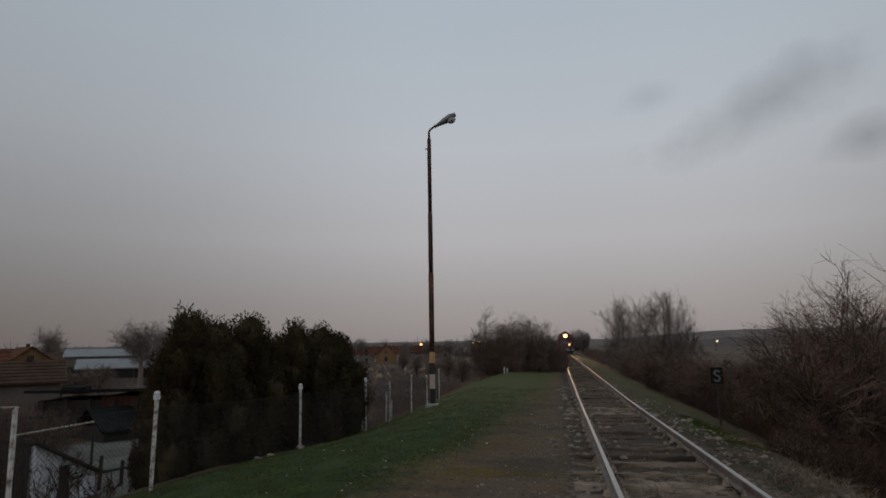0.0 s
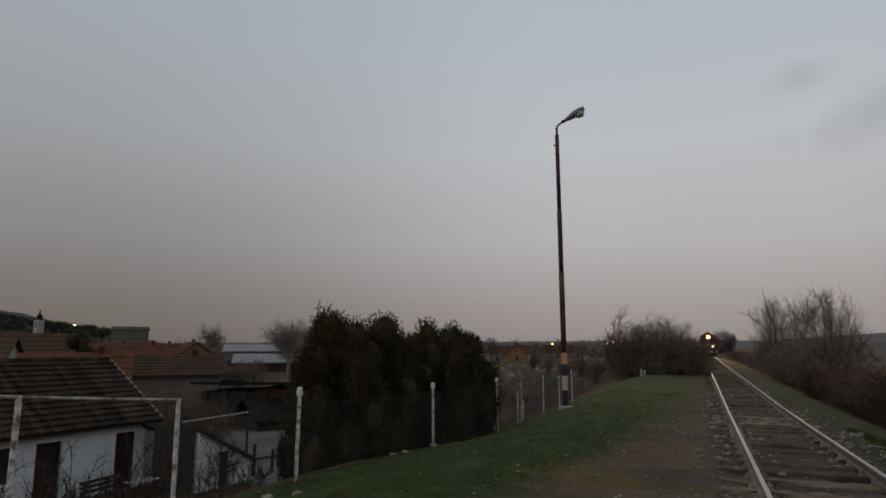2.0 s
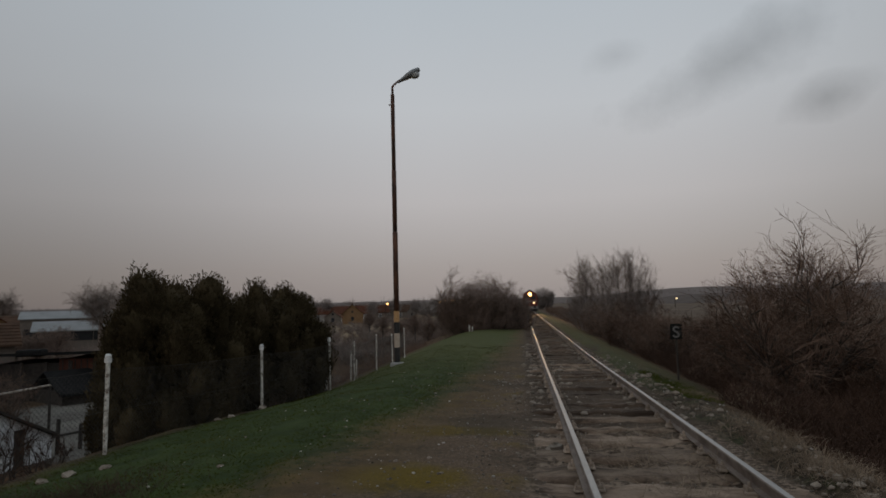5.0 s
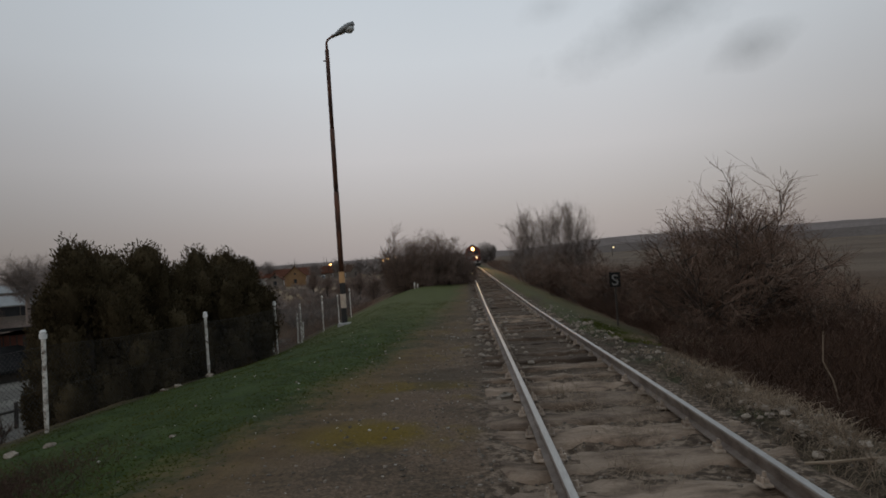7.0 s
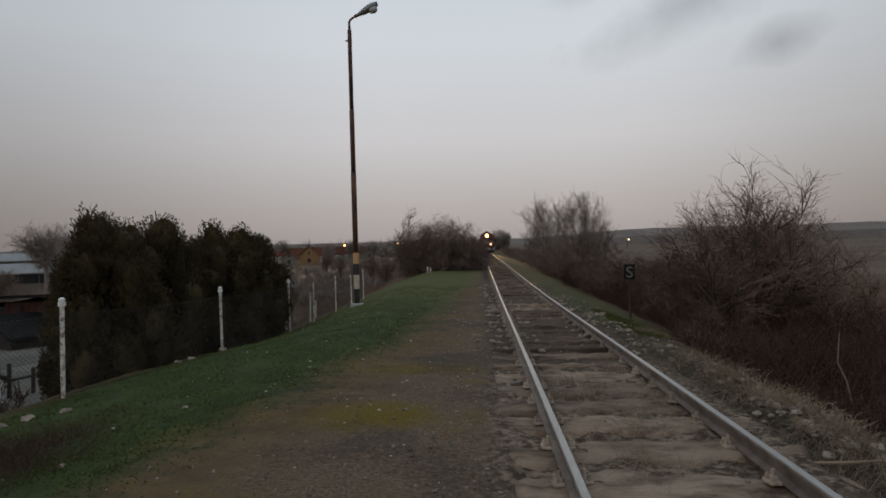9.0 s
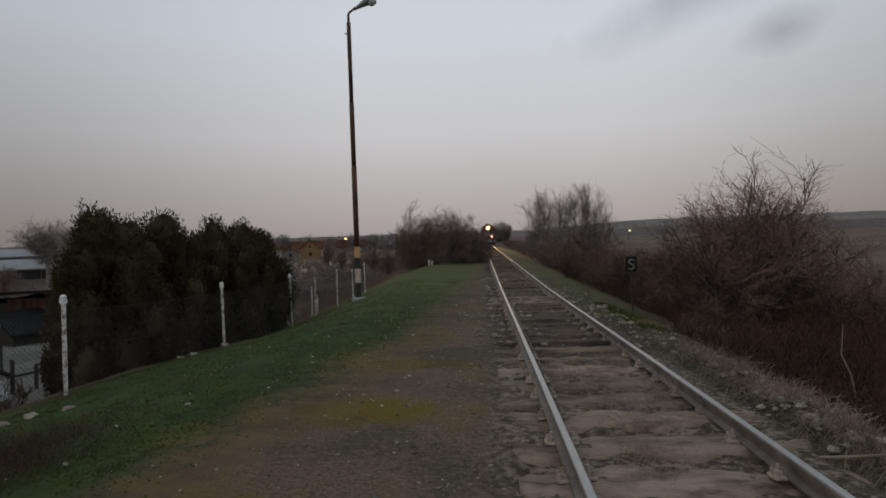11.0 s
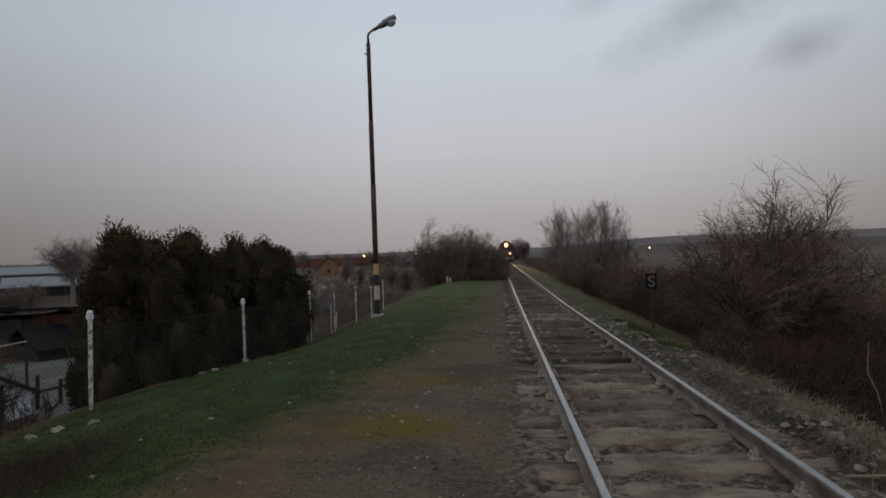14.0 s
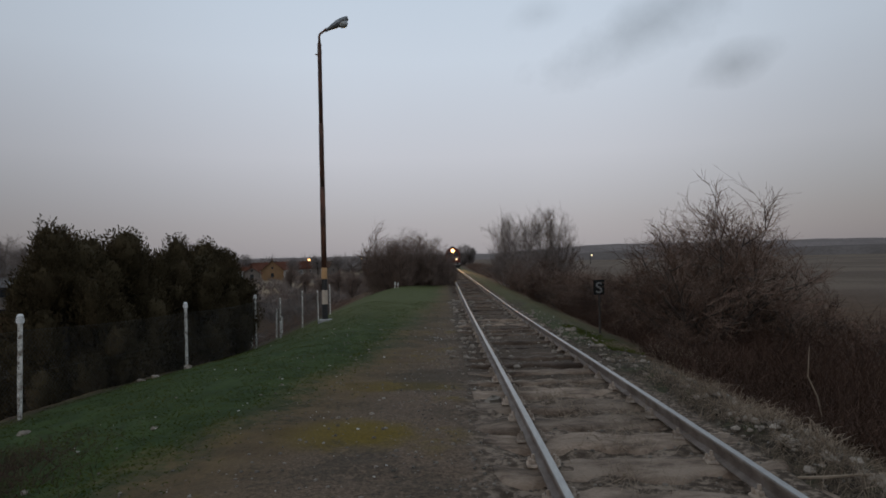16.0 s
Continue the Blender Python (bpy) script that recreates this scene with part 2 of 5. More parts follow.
STREET_GLOW = glow("street_lamp_glow", (1.0, 0.5, 0.16), 3.5)
COOL_GLOW = glow("far_lamp_glow", (1.0, 0.75, 0.4), 1.6)
SIGN_BLACK = material("black_sign_enamel", [(0.010, 0.010, 0.010), (0.02, 0.019, 0.018)], 6, 0.9, 0, 0.1, 40, spec=0.05)
SIGN_WHITE = material("dirty_white_sign_paint", [(0.10, 0.097, 0.092), (0.16, 0.155, 0.148)], 6, 0.6, 0, 0.1, 40)
HILL_WOOD = material("dark_wooded_hillside", [(0.062, 0.062, 0.050), (0.100, 0.096, 0.080)], 0.03, 1.0, 0, 0, 0.2, spec=0, island=0.25)
# ridge colour carries the distance haze; there is no real haze in the air
HILL = material("haze_tinted_ridge", [(0.148, 0.122, 0.112), (0.190, 0.160, 0.148)], 0.02, 1.0, 0, 0, 0.2, spec=0)
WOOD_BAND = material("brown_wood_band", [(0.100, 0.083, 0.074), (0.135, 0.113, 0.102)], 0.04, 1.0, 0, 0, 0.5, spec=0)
# far twigs painted paler than bare wood to imitate haze
FAR_WOOD = material("haze_paled_far_wood", [(0.156, 0.133, 0.122), (0.226, 0.195, 0.180)], 0.05, 1.0, 0, 0, 0.5, spec=0, island=0.2)


def ground_material():
    """Gravel path, moss, grass bank, sandy track bed, dry verge and dark scrub soil, laid out across the track."""
    m = bpy.data.materials.new("embankment_ground")
    m.use_nodes = True
    n, l = m.node_tree.nodes, m.node_tree.links
    bsdf = n["Principled BSDF"]
    bsdf.inputs["Roughness"].default_value, bsdf.inputs["Specular IOR Level"].default_value = 0.95, 0.15
    geo = n.new("ShaderNodeNewGeometry")
    sp = n.new("ShaderNodeSeparateXYZ")
    l.new(geo.outputs["Position"], sp.inputs[0])

    def noise_at(scale, detail=5.0, rough=0.6):
        t = n.new("ShaderNodeTexNoise")
        t.inputs["Scale"].default_value, t.inputs["Detail"].default_value, t.inputs["Roughness"].default_value = scale, detail, rough
        l.new(geo.outputs["Position"], t.inputs["Vector"])
        return t.outputs[0]

    def mth(op, a, b=0.0, clamp=False):
        t = n.new("ShaderNodeMath")
        t.operation, t.use_clamp = op, clamp
        for i, v in enumerate((a, b)):
            if isinstance(v, (int, float)):
                t.inputs[i].default_value = v
            else:
                l.new(v, t.inputs[i])
        return t.outputs[0]

    def step(v, lo, hi):
        t = n.new("ShaderNodeMapRange")
        t.interpolation_type = "SMOOTHSTEP"
        t.inputs["From Min"].default_value, t.inputs["From Max"].default_value = lo, hi
        l.new(v, t.inputs["Value"])
        return t.outputs[0]

    def mix(f, a, b):
        t = n.new("ShaderNodeMix")
        t.data_type = "RGBA"
        if isinstance(f, float):
            t.inputs[0].default_value = f
        else:
            l.new(f, t.inputs[0])
        for i, v in ((6, a), (7, b)):
            if isinstance(v, tuple):
                t.inputs[i].default_value = (*v, 1)
            else:
                l.new(v, t.inputs[i])
        return t.outputs[2]

    X, Y = sp.outputs[0], sp.outputs[1]
    big, mid, small, tiny, pebbly = noise_at(0.55), noise_at(2.6), noise_at(11.0), noise_at(55.0, 6.0, 0.7), noise_at(30.0, 6.0, 0.75)
    gravel = mix(step(pebbly, 0.35, 0.65), (0.062, 0.041, 0.027), (0.165, 0.113, 0.077))
    gravel = mix(step(tiny, 0.62, 0.74), gravel, (0.33, 0.25, 0.19))
    moss = mix(step(pebbly, 0.3, 0.7), (0.080, 0.054, 0.010), (0.150, 0.100, 0.016))
    green = mix(step(mid, 0.3, 0.7), (0.020, 0.034, 0.009), (0.040, 0.058, 0.014))
    green = mix(mth("MULTIPLY", step(mth("ADD", Y, mth("MULTIPLY", mid, 6.0)), 16.0, 30.0), 0.5), green, (0.105, 0.098, 0.036))
    soil = mix(step(mid, 0.3, 0.7), (0.046, 0.025, 0.013), (0.092, 0.051, 0.026))
    sand = mix(step(small, 0.3, 0.7), (0.130, 0.092, 0.066), (0.235, 0.175, 0.130))
    sand = mix(step(mid, 0.6, 0.74), sand, (0.070, 0.045, 0.029))
    # the grass edge runs in towards the rails with distance
    wob = mth("MULTIPLY", mth("SUBTRACT", mid, 0.5), 1.6)
    run = mth("ADD", mth("MULTIPLY", mth("MINIMUM", Y, 12.0), -0.2), mth("MULTIPLY", mth("MINIMUM", mth("MAXIMUM", mth("SUBTRACT", Y, 12.0), 0.0), 22.0), -0.055))
    edge = mth("ADD", mth("ADD", X, run), mth("ADD", mth("MULTIPLY", wob, 0.7), mth("MULTIPLY", mth("SUBTRACT", big, 0.5), 1.1)))
    g = step(mth("ADD", edge, mth("MULTIPLY", mth("SUBTRACT", small, 0.5), 1.0)), -3.5, -4.75)
    def patch(px, py, rx, ry):
        dx, dy = mth("DIVIDE", mth("SUBTRACT", X, px), rx), mth("DIVIDE", mth("SUBTRACT", Y, py), ry)
        d = mth("SQRT", mth("ADD", mth("MULTIPLY", dx, dx), mth("MULTIPLY", dy, dy)))
        return step(mth("ADD", d, mth("MULTIPLY", wob, 0.7)), 1.25, 0.55)

    mossy = mth("MAXIMUM", mth("MULTIPLY", mth("MULTIPLY", step(big, 0.50, 0.64), step(mid, 0.40, 0.60)), 0.8), mth("MAXIMUM", patch(-1.33, 6.9, 0.85, 0.62), patch(-1.1, 9.5, 1.15, 0.42)))
    path = mix(mossy, gravel, moss)
    worn = mix(step(mid, 0.35, 0.65), (0.072, 0.046, 0.022), (0.112, 0.074, 0.032))
    path = mix(mth("MULTIPLY", step(edge, -2.3, -3.7), 0.75), path, worn)
    path = mix(mth("MULTIPLY", step(mth("ADD", big, mth("MULTIPLY", mth("SUBTRACT", small, 0.5), 0.5)), 0.5, 0.36), 0.55), path, (0.036, 0.029, 0.02))
    left = mix(g, path, green)
    left = mix(step(mth("ADD", X, wob), -6.3, -7.4), left, soil)
    yard = mix(step(noise_at(0.5), 0.35, 0.65), (0.100, 0.090, 0.078), (0.150, 0.137, 0.119))
    # far meadow brown, brightened in its colour to stand for haze
    far_left = mix(step(noise_at(0.06), 0.4, 0.6), (0.135, 0.098, 0.061), (0.256, 0.182, 0.110))
    yard_m = mth("MULTIPLY", mth("MULTIPLY", step(X, -9.5, -10.5), step(X, -27.5, -26.5)), mth("MULTIPLY", step(Y, 19.5, 21.0), step(Y, 47.0, 45.0)))
    left = mix(step(X, -24.0, -34.0), left, far_left)
    left = mix(yard_m, left, yard)
    sand = mix(mth("MULTIPLY", step(mth("ADD", mid, mth("MULTIPLY", mth("SUBTRACT", small, 0.5), 0.8)), 0.6, 0.72), 0.75), sand, (0.034, 0.021, 0.013))
    bed = mix(step(mth("ADD", Y, wob), 9.0, 10.5), mix(mth("MULTIPLY", step(small, 0.62, 0.42), 0.8), sand, (0.040, 0.027, 0.018)), mix(0.8, sand, (0.040, 0.026, 0.016)))
    verge = mix(step(small, 0.4, 0.6), (0.026, 0.018, 0.011), (0.066, 0.048, 0.031))
    verge = mix(mth("MULTIPLY", step(mid, 0.5, 0.62), 0.6), verge, (0.040, 0.046, 0.018))
    verge = mix(mth("MULTIPLY", step(Y, 12.0, 16.0), mth("MULTIPLY", step(big, 0.35, 0.45), 0.6)), verge, green)
    field = mix(step(noise_at(0.05), 0.4, 0.6), (0.082, 0.056, 0.038), (0.122, 0.086, 0.059))
    c = mix(step(mth("ADD", X, mth("MULTIPLY", wob, 0.25)), -0.15, 0.25), left, bed)
    c = mix(step(mth("ADD", X, mth("MULTIPLY", wob, 0.25)), 2.55, 2.85), c, verge)
    c = mix(step(mth("ADD", X, mth("MULTIPLY", wob, 0.5)), 3.3, 4.0), c, mix(step(Y, 12.0, 18.0), soil, mix(mth("ADD", mth("MULTIPLY", step(X, 4.4, 5.0), 0.5), 0.5), green, soil)))
    c = mix(step(X, 14.0, 30.0), c, field)
    v = n.new("ShaderNodeVectorMath")
    v.operation = "SCALE"
    l.new(c, v.inputs[0])
    l.new(mth("ADD", mth("MULTIPLY", tiny, 0.7), 0.65), v.inputs["Scale"])
    l.new(v.outputs[0], bsdf.inputs["Base Color"])
    b = n.new("ShaderNodeBump")
    b.inputs["Strength"].default_value, b.inputs["Distance"].default_value = 0.5, 0.02
    l.new(mth("ADD", tiny, pebbly), b.inputs["Height"])
    l.new(b.outputs[0], bsdf.inputs["Normal"])
    return m


GROUND = ground_material()


# ---------------------------------------------------------------- mesh helpers
class Shape:
    """Vertices and faces gathered for one mesh."""

    def __init__(self):
        self.v, self.f = [], []

    def add(self, verts, faces):
        o = len(self.v)
        self.v.extend(verts)
        self.f.extend([tuple(i + o for i in f) for f in faces])
        return self

    def box(self, lo, hi, m=None, bevel=0.0):
        (x0, y0, z0), (x1, y1, z1) = lo, hi
        if bevel:
            b = min(bevel, (x1 - x0) / 2.01, (y1 - y0) / 2.01)
            ring = [(x0 + b, y0), (x1 - b, y0), (x1, y0 + b), (x1, y1 - b), (x1 - b, y1), (x0 + b, y1), (x0, y1 - b), (x0, y0 + b)]
            top = [(x0 + b, y0 + b), (x1 - b, y0 + b), (x1 - b, y0 + b), (x1 - b, y1 - b), (x1 - b, y1 - b), (x0 + b, y1 - b), (x0 + b, y1 - b), (x0 + b, y0 + b)]
            v = [(x, y, z0) for x, y in ring] + [(x, y, z1 - b) for x, y in ring] + [(x * 0.5 + u * 0.5, y * 0.5 + w * 0.5, z1) for (x, y), (u, w) in zip(ring, top)]
            f = [tuple(range(7, -1, -1)), tuple(range(16, 24))]
            for k in (0, 8):
                f += [(k + i, k + (i + 1) % 8, k + 8 + (i + 1) % 8, k + 8 + i) for i in range(8)]
        else:
            v = [(x, y, z) for z in (z0, z1) for x, y in ((x0, y0), (x1, y0), (x1, y1), (x0, y1))]
            f = [(3, 2, 1, 0), (4, 5, 6, 7), (0, 1, 5, 4), (1, 2, 6, 5), (2, 3, 7, 6), (3, 0, 4, 7)]
        if m is not None:
            v = [tuple(m @ Vector(p)) for p in v]
        return self.add(v, f)

    def tube(self, pts, radii, n=6, cap=True):
        pts = [Vector(p) for p in pts]
        if not isinstance(radii, (list, tuple)):
            radii = [radii] * len(pts)
        verts, faces = [], []
        for i, p in enumerate(pts):
            d = (pts[min(i + 1, len(pts) - 1)] - pts[max(i - 1, 0)])
            d = d.normalized() if d.length > 1e-9 else Vector((0, 0, 1))
            a = d.cross(Vector((0.31, 0.95, 0.05)) if abs(d.y) < 0.9 else Vector((1, 0, 0))).normalized()
            b = d.cross(a)
            for k in range(n):
                w = 2 * math.pi * k / n
                verts.append(tuple(p + (a * math.cos(w) + b * math.sin(w)) * radii[i]))
        for i in range(len(pts) - 1):
            for k in range(n):
                faces.append((i * n + k, i * n + (k + 1) % n, (i + 1) * n + (k + 1) % n, (i + 1) * n + k))
        if cap:
            faces += [tuple(range(n - 1, -1, -1)), tuple(range((len(pts) - 1) * n, len(pts) * n))]
        return self.add(verts, faces)

    def cone(self, a, b, c, r):
        """A thin pointed twig through three points."""
        a, b, c = Vector(a), Vector(b), Vector(c)
        d = c - a
        u = d.cross(Vector((0.31, 0.95, 0.05)) if abs(d.y) < 0.9 * d.length else Vector((1, 0, 0)))
        u = u.normalized() if u.length > 1e-9 else Vector((1, 0, 0))
        w = d.cross(u).normalized()
        v = []
        for p, k in ((a, r), (b, r * 0.7)):
            v += [tuple(p + (u * x + w * y) * k) for x, y in ((1, 0), (-0.5, 0.87), (-0.5, -0.87))]
        v.append(tuple(c))
        return self.add(v, [(0, 1, 4, 3), (1, 2, 5, 4), (2, 0, 3, 5), (3, 4, 6), (4, 5, 6), (5, 3, 6)])

    def prism(self, outline, a, b, m):
        """An outline in the xz plane drawn from y = a to y = b."""
        k = len(outline)
        v = [tuple(m @ Vector((x, a, z))) for x, z in outline] + [tuple(m @ Vector((x, b, z))) for x, z in outline]
        f = [tuple(range(k)), tuple(range(2 * k - 1, k - 1, -1))] + [(i, k + i, k + (i + 1) % k, (i + 1) % k) for i in range(k)]
        return self.add(v, f)

    def lump(self, c, size, rng, rough=0.25, rings=5, seg=7):
        """An uneven stone or clod."""
        v, f = [], []
        for i in range(rings + 1):
            th = math.pi * i / rings
            for k in range(seg):
                ph = 2 * math.pi * k / seg
                r = 1 + rng.uniform(-rough, rough)
                v.append((c[0] + size[0] * r * math.sin(th) * math.cos(ph), c[1] + size[1] * r * math.sin(th) * math.sin(ph), c[2] + size[2] * r * math.cos(th)))
        for i in range(rings):
            for k in range(seg):
                f.append((i * seg + k, (i + 1) * seg + k, (i + 1) * seg + (k + 1) % seg, i * seg + (k + 1) % seg))
        return self.add(v, f)

    def mesh(self, name, mat, smooth=False):
        me = bpy.data.meshes.new(name)
        me.from_pydata(self.v, [], self.f)
        me.materials.append(mat)
        if smooth:
            me.polygons.foreach_set("use_smooth", [True] * len(me.polygons))
        me.update()
        return me


def part(name, shape, mat, parent=None, label="", smooth=False):
    """Links a shape as one mesh object under a thing or a part."""
    ob = new(name, shape.mesh(name, mat, smooth) if isinstance(shape, Shape) else shape)
    if parent is not None:
        ob.parent = parent
    return tagged(ob, label) if label else ob


def thing(name, label, category, group="", kind="", at=None):
    ob = new(name)
    ob.empty_display_size = 0.2
    if at is not None:
        ob.matrix_world = at
    return tagged(ob, label, category, group, kind)


def lone(name, shape, mat, label, category, group="", kind="", smooth=False):
    return tagged(new(name, shape.mesh(name, mat, smooth)), label, category, group, kind)


def smooth(a, b, v):
    t = min(1.0, max(0.0, (v - a) / (b - a)))
    return t * t * (3 - 2 * t)


def lerp(a, b, t):
    return a + (b - a) * t


BEARING = 0.25


def polar(az, r, z=0.0):
    """A place by its bearing in degrees and its distance from the viewer."""
    a = radians(az - BEARING)
    return Vector((r * math.sin(a), r * math.cos(a), z))


# ---------------------------------------------------------------- ground
TRACK_X, GAUGE = 1.428, 1.57
FENCE_X = -6.5


def sag(y):
    """The line sinks a little beyond the near sleepers."""
    return -0.15 * smooth(3, 24, y)


def drifts(x, y):
    """Uneven soil between the sleepers."""
    return 0.065 * noise.noise((x * 1.5, y * 2.2, 37)) + 0.035 * noise.noise((x * 4.5, y * 6.0, 41))


def ground_z(x, y):
    rough = 0.035 * noise.noise((x * 0.9, y * 0.9, 0)) + 0.02 * noise.noise((x * 3, y * 3, 5))
    if x > 2.7:
        z = lerp(-0.22, -0.95, smooth(3.0, 6.5, x)) + 0.06 * smooth(2.6, 3.0, x) * (1 - smooth(3.2, 3.9, x))
        far = smooth(20, 60, x)
        z += 0.07 * smooth(2.7, 3.0, x) * (1 - smooth(3.15, 3.7, x)) * (1 - smooth(9, 12, y)) + sag(y) * (1 - smooth(4, 9, x))
        return z + rough * 1.5 + 0.12 * noise.noise((x * 0.2, y * 0.2, 3)) * smooth(4, 8, x) - 0.3 * far
    edge = lerp(-2.6, -3.3, smooth(14, 30, y))
    foot = lerp(-0.62, -1.3, smooth(9, 23, y))
    if x > edge:
        bed = smooth(-0.15, 0.5, x + 0.25 * noise.noise((x * 2.0, y * 2.5, 51)))
        sandy = 1 - smooth(8.6, 9.6, y)
        low = lerp(-0.205, -0.212, sandy) + drifts(x, y) * lerp(0.5, 1.0, sandy)
        low = lerp(low, max(low, -0.165), smooth(2.25, 2.6, x))
        return lerp(-0.17, low, bed) + rough + sag(y) * smooth(-3.0, -0.2, x)
    if x > FENCE_X - 0.3:
        t = (edge - x) / (edge - FENCE_X + 0.3)
        return lerp(-0.17, foot, t ** 1.35) + rough
    z = lerp(foot, -3.4, smooth(FENCE_X - 0.3, -11.5, x) if y < 60 else smooth(FENCE_X - 0.3, -14, x))
    return z + rough + 0.25 * noise.noise((x * 0.05, y * 0.05, 9)) * smooth(-40, -60, x)


def steps(lo_far, lo, hi, hi_far, fine, growth=1.16):
    vals = list(np.arange(lo, hi, fine))
    s, v = fine, hi
    while v < hi_far:
        vals.append(v)
        s *= growth
        v += s
    s, v = fine, lo
    while v > lo_far:
        s *= growth
        v -= s
        vals.append(v)
    return sorted(vals)


gx = steps(-3000, -7.2, 4.4, 3000, 0.085)
gy = steps(-400, 3.0, 12.0, 4000, 0.075, 1.035)
sh = Shape()
sh.v = [(x, y, ground_z(x, y)) for y in gy for x in gx]
nx = len(gx)
sh.f = [(j * nx + i, j * nx + i + 1, (j + 1) * nx + i + 1, (j + 1) * nx + i) for j in range(len(gy) - 1) for i in range(nx - 1)]
lone("ground", sh, GROUND, "gravel path, mossy grass bank and brown winter fields", "ground", kind="structure", smooth=True)


# ---------------------------------------------------------------- railway track
track = thing("railway_track", "single rusty railway track on buried wooden sleepers", "railway track", kind="structure")
TRACK_END = 420.0
HALF = [(0.0, 0.0), (0.028, 0.0), (0.036, -0.006), (0.036, -0.034), (0.010, -0.044), (0.009, -0.115), (0.062, -0.128), (0.065, -0.142)]
PROFILE = HALF[::-1] + [(-x, z) for x, z in HALF[1:]]
STATIONS = [-30, 3, *range(4, 25), 30, 60, TRACK_END]


def rail_sweep(outline, x):
    """An outline drawn along the line, following its sag."""
    k = len(outline)
    v = [(x + u, y, w + sag(y)) for y in STATIONS for u, w in outline]
    f = [(i * k + j, (i + 1) * k + j, (i + 1) * k + (j + 1) % k, i * k + (j + 1) % k) for i in range(len(STATIONS) - 1) for j in range(k)]
    return Shape().add(v, f + [tuple(range(k)), tuple(range(len(v) - 1, len(v) - k - 1, -1))])


for side in (-1, 1):
    rx = TRACK_X + side * GAUGE / 2
    rail = part("rail", rail_sweep(PROFILE, rx), RAIL, track, "rusty steel rail with a worn bright head")
    part("rail_head", rail_sweep([(-0.030, 0.002), (0.030, 0.002), (0.026, 0.0055), (-0.026, 0.0055)], rx), RAIL_TOP, rail, "polished running surface of the rail")


def sleeper_shape(rng):
    s = Shape()
    n, half = 18, 1.27
    v, f = [], []
    for i in range(n + 1):
        x = -half + 2 * half * i / n
        w, top = 0.135 + rng.uniform(-0.035, 0.035), rng.uniform(-0.03, 0.008)
        if i in (0, n):
            w, top = w * 0.9, top - 0.012
        for yy, zz in ((-w - 0.02, -0.16), (-w, top - 0.03), (-w + 0.03, top), (w - 0.03, top), (w, top - 0.03), (w + 0.02, -0.16)):
            v.append((x, yy + rng.uniform(-0.022, 0.022), zz + rng.uniform(-0.008, 0.006)))
    for i in range(n):
        for k in range(5):
            f.append((i * 6 + k, i * 6 + k + 1, i * 6 + k + 7, i * 6 + k + 6))
    f += [tuple(range(6)), tuple(range(n * 6 + 5, n * 6 - 1, -1))]
    return s.add(v, f)


def sandy_sleeper(seed):
    """A sleeper caked in trodden sand: a broad uneven slab with ragged, broken edges."""
    n, half = 30, 1.27
    v, f = [], []
    for i in range(n + 1):
        x = -half + 2 * half * i / n
        wob = [noise.noise((x * 1.9, seed * 3.1, k)) * 0.15 + noise.noise((x * 6.5, seed * 3.1, k + 9)) * 0.09 for k in range(2)]
        wf, wb = 0.27 + wob[0], 0.27 + wob[1]
        if i in (0, n):
            wf, wb = wf * 0.6, wb * 0.6
        z = [0.045 * noise.noise((x * 1.8, seed * 2.3, k + 20)) + 0.022 * noise.noise((x * 7.0, seed * 2.3, k + 30)) for k in range(4)]
        for yy, zz in ((-wf - 0.015, -0.16), (-wf, z[0] - 0.05), (-wf + 0.05, z[0] - 0.012), (-wf * 0.35, z[1]), (wb * 0.35, z[2]), (wb - 0.05, z[3] - 0.012), (wb, z[3] - 0.05), (wb + 0.015, -0.16)):
            v.append((x, yy, zz))
    for i in range(n):
        for k in range(7):
            f.append((i * 8 + k, i * 8 + k + 1, i * 8 + k + 9, i * 8 + k + 8))
    f += [tuple(range(8)), tuple(range(n * 8 + 7, n * 8 - 1, -1))]
    return Shape().add(v, f)


rng = random.Random(4)
sleeper_meshes = [sleeper_shape(rng).mesh("sleeper", SLEEPER, True) for _ in range(6)]
sandy_meshes = [sandy_sleeper(k).mesh("sleeper", SLEEPER_SAND, True) for k in range(9)]
bare_meshes = [sleeper_shape(rng).mesh("sleeper", SLEEPER_SAND, True) for _ in range(4)]
clip_shape = Shape().box((-0.15, -0.075, -0.014), (0.15, 0.075, 0.006), bevel=0.012)
for sx in (-1, 1):
    clip_shape.box((sx * 0.095 - 0.025, -0.035, -0.01), (sx * 0.095 + 0.025, 0.035, 0.04), bevel=0.01)
    for yy in (-0.035, 0.035):
        clip_shape.tube([(sx * 0.125, yy, 0.0), (sx * 0.125, yy, 0.05)], [0.016, 0.013], 6)
    clip_shape.tube([(sx * 0.095, 0, 0.035), (sx * 0.095, 0, 0.085)], [0.02, 0.015], 6)
clip_mesh = clip_shape.mesh("rail_clip", CLIP)
far_sleepers = Shape()
y = 4.83 - 9 * 0.815
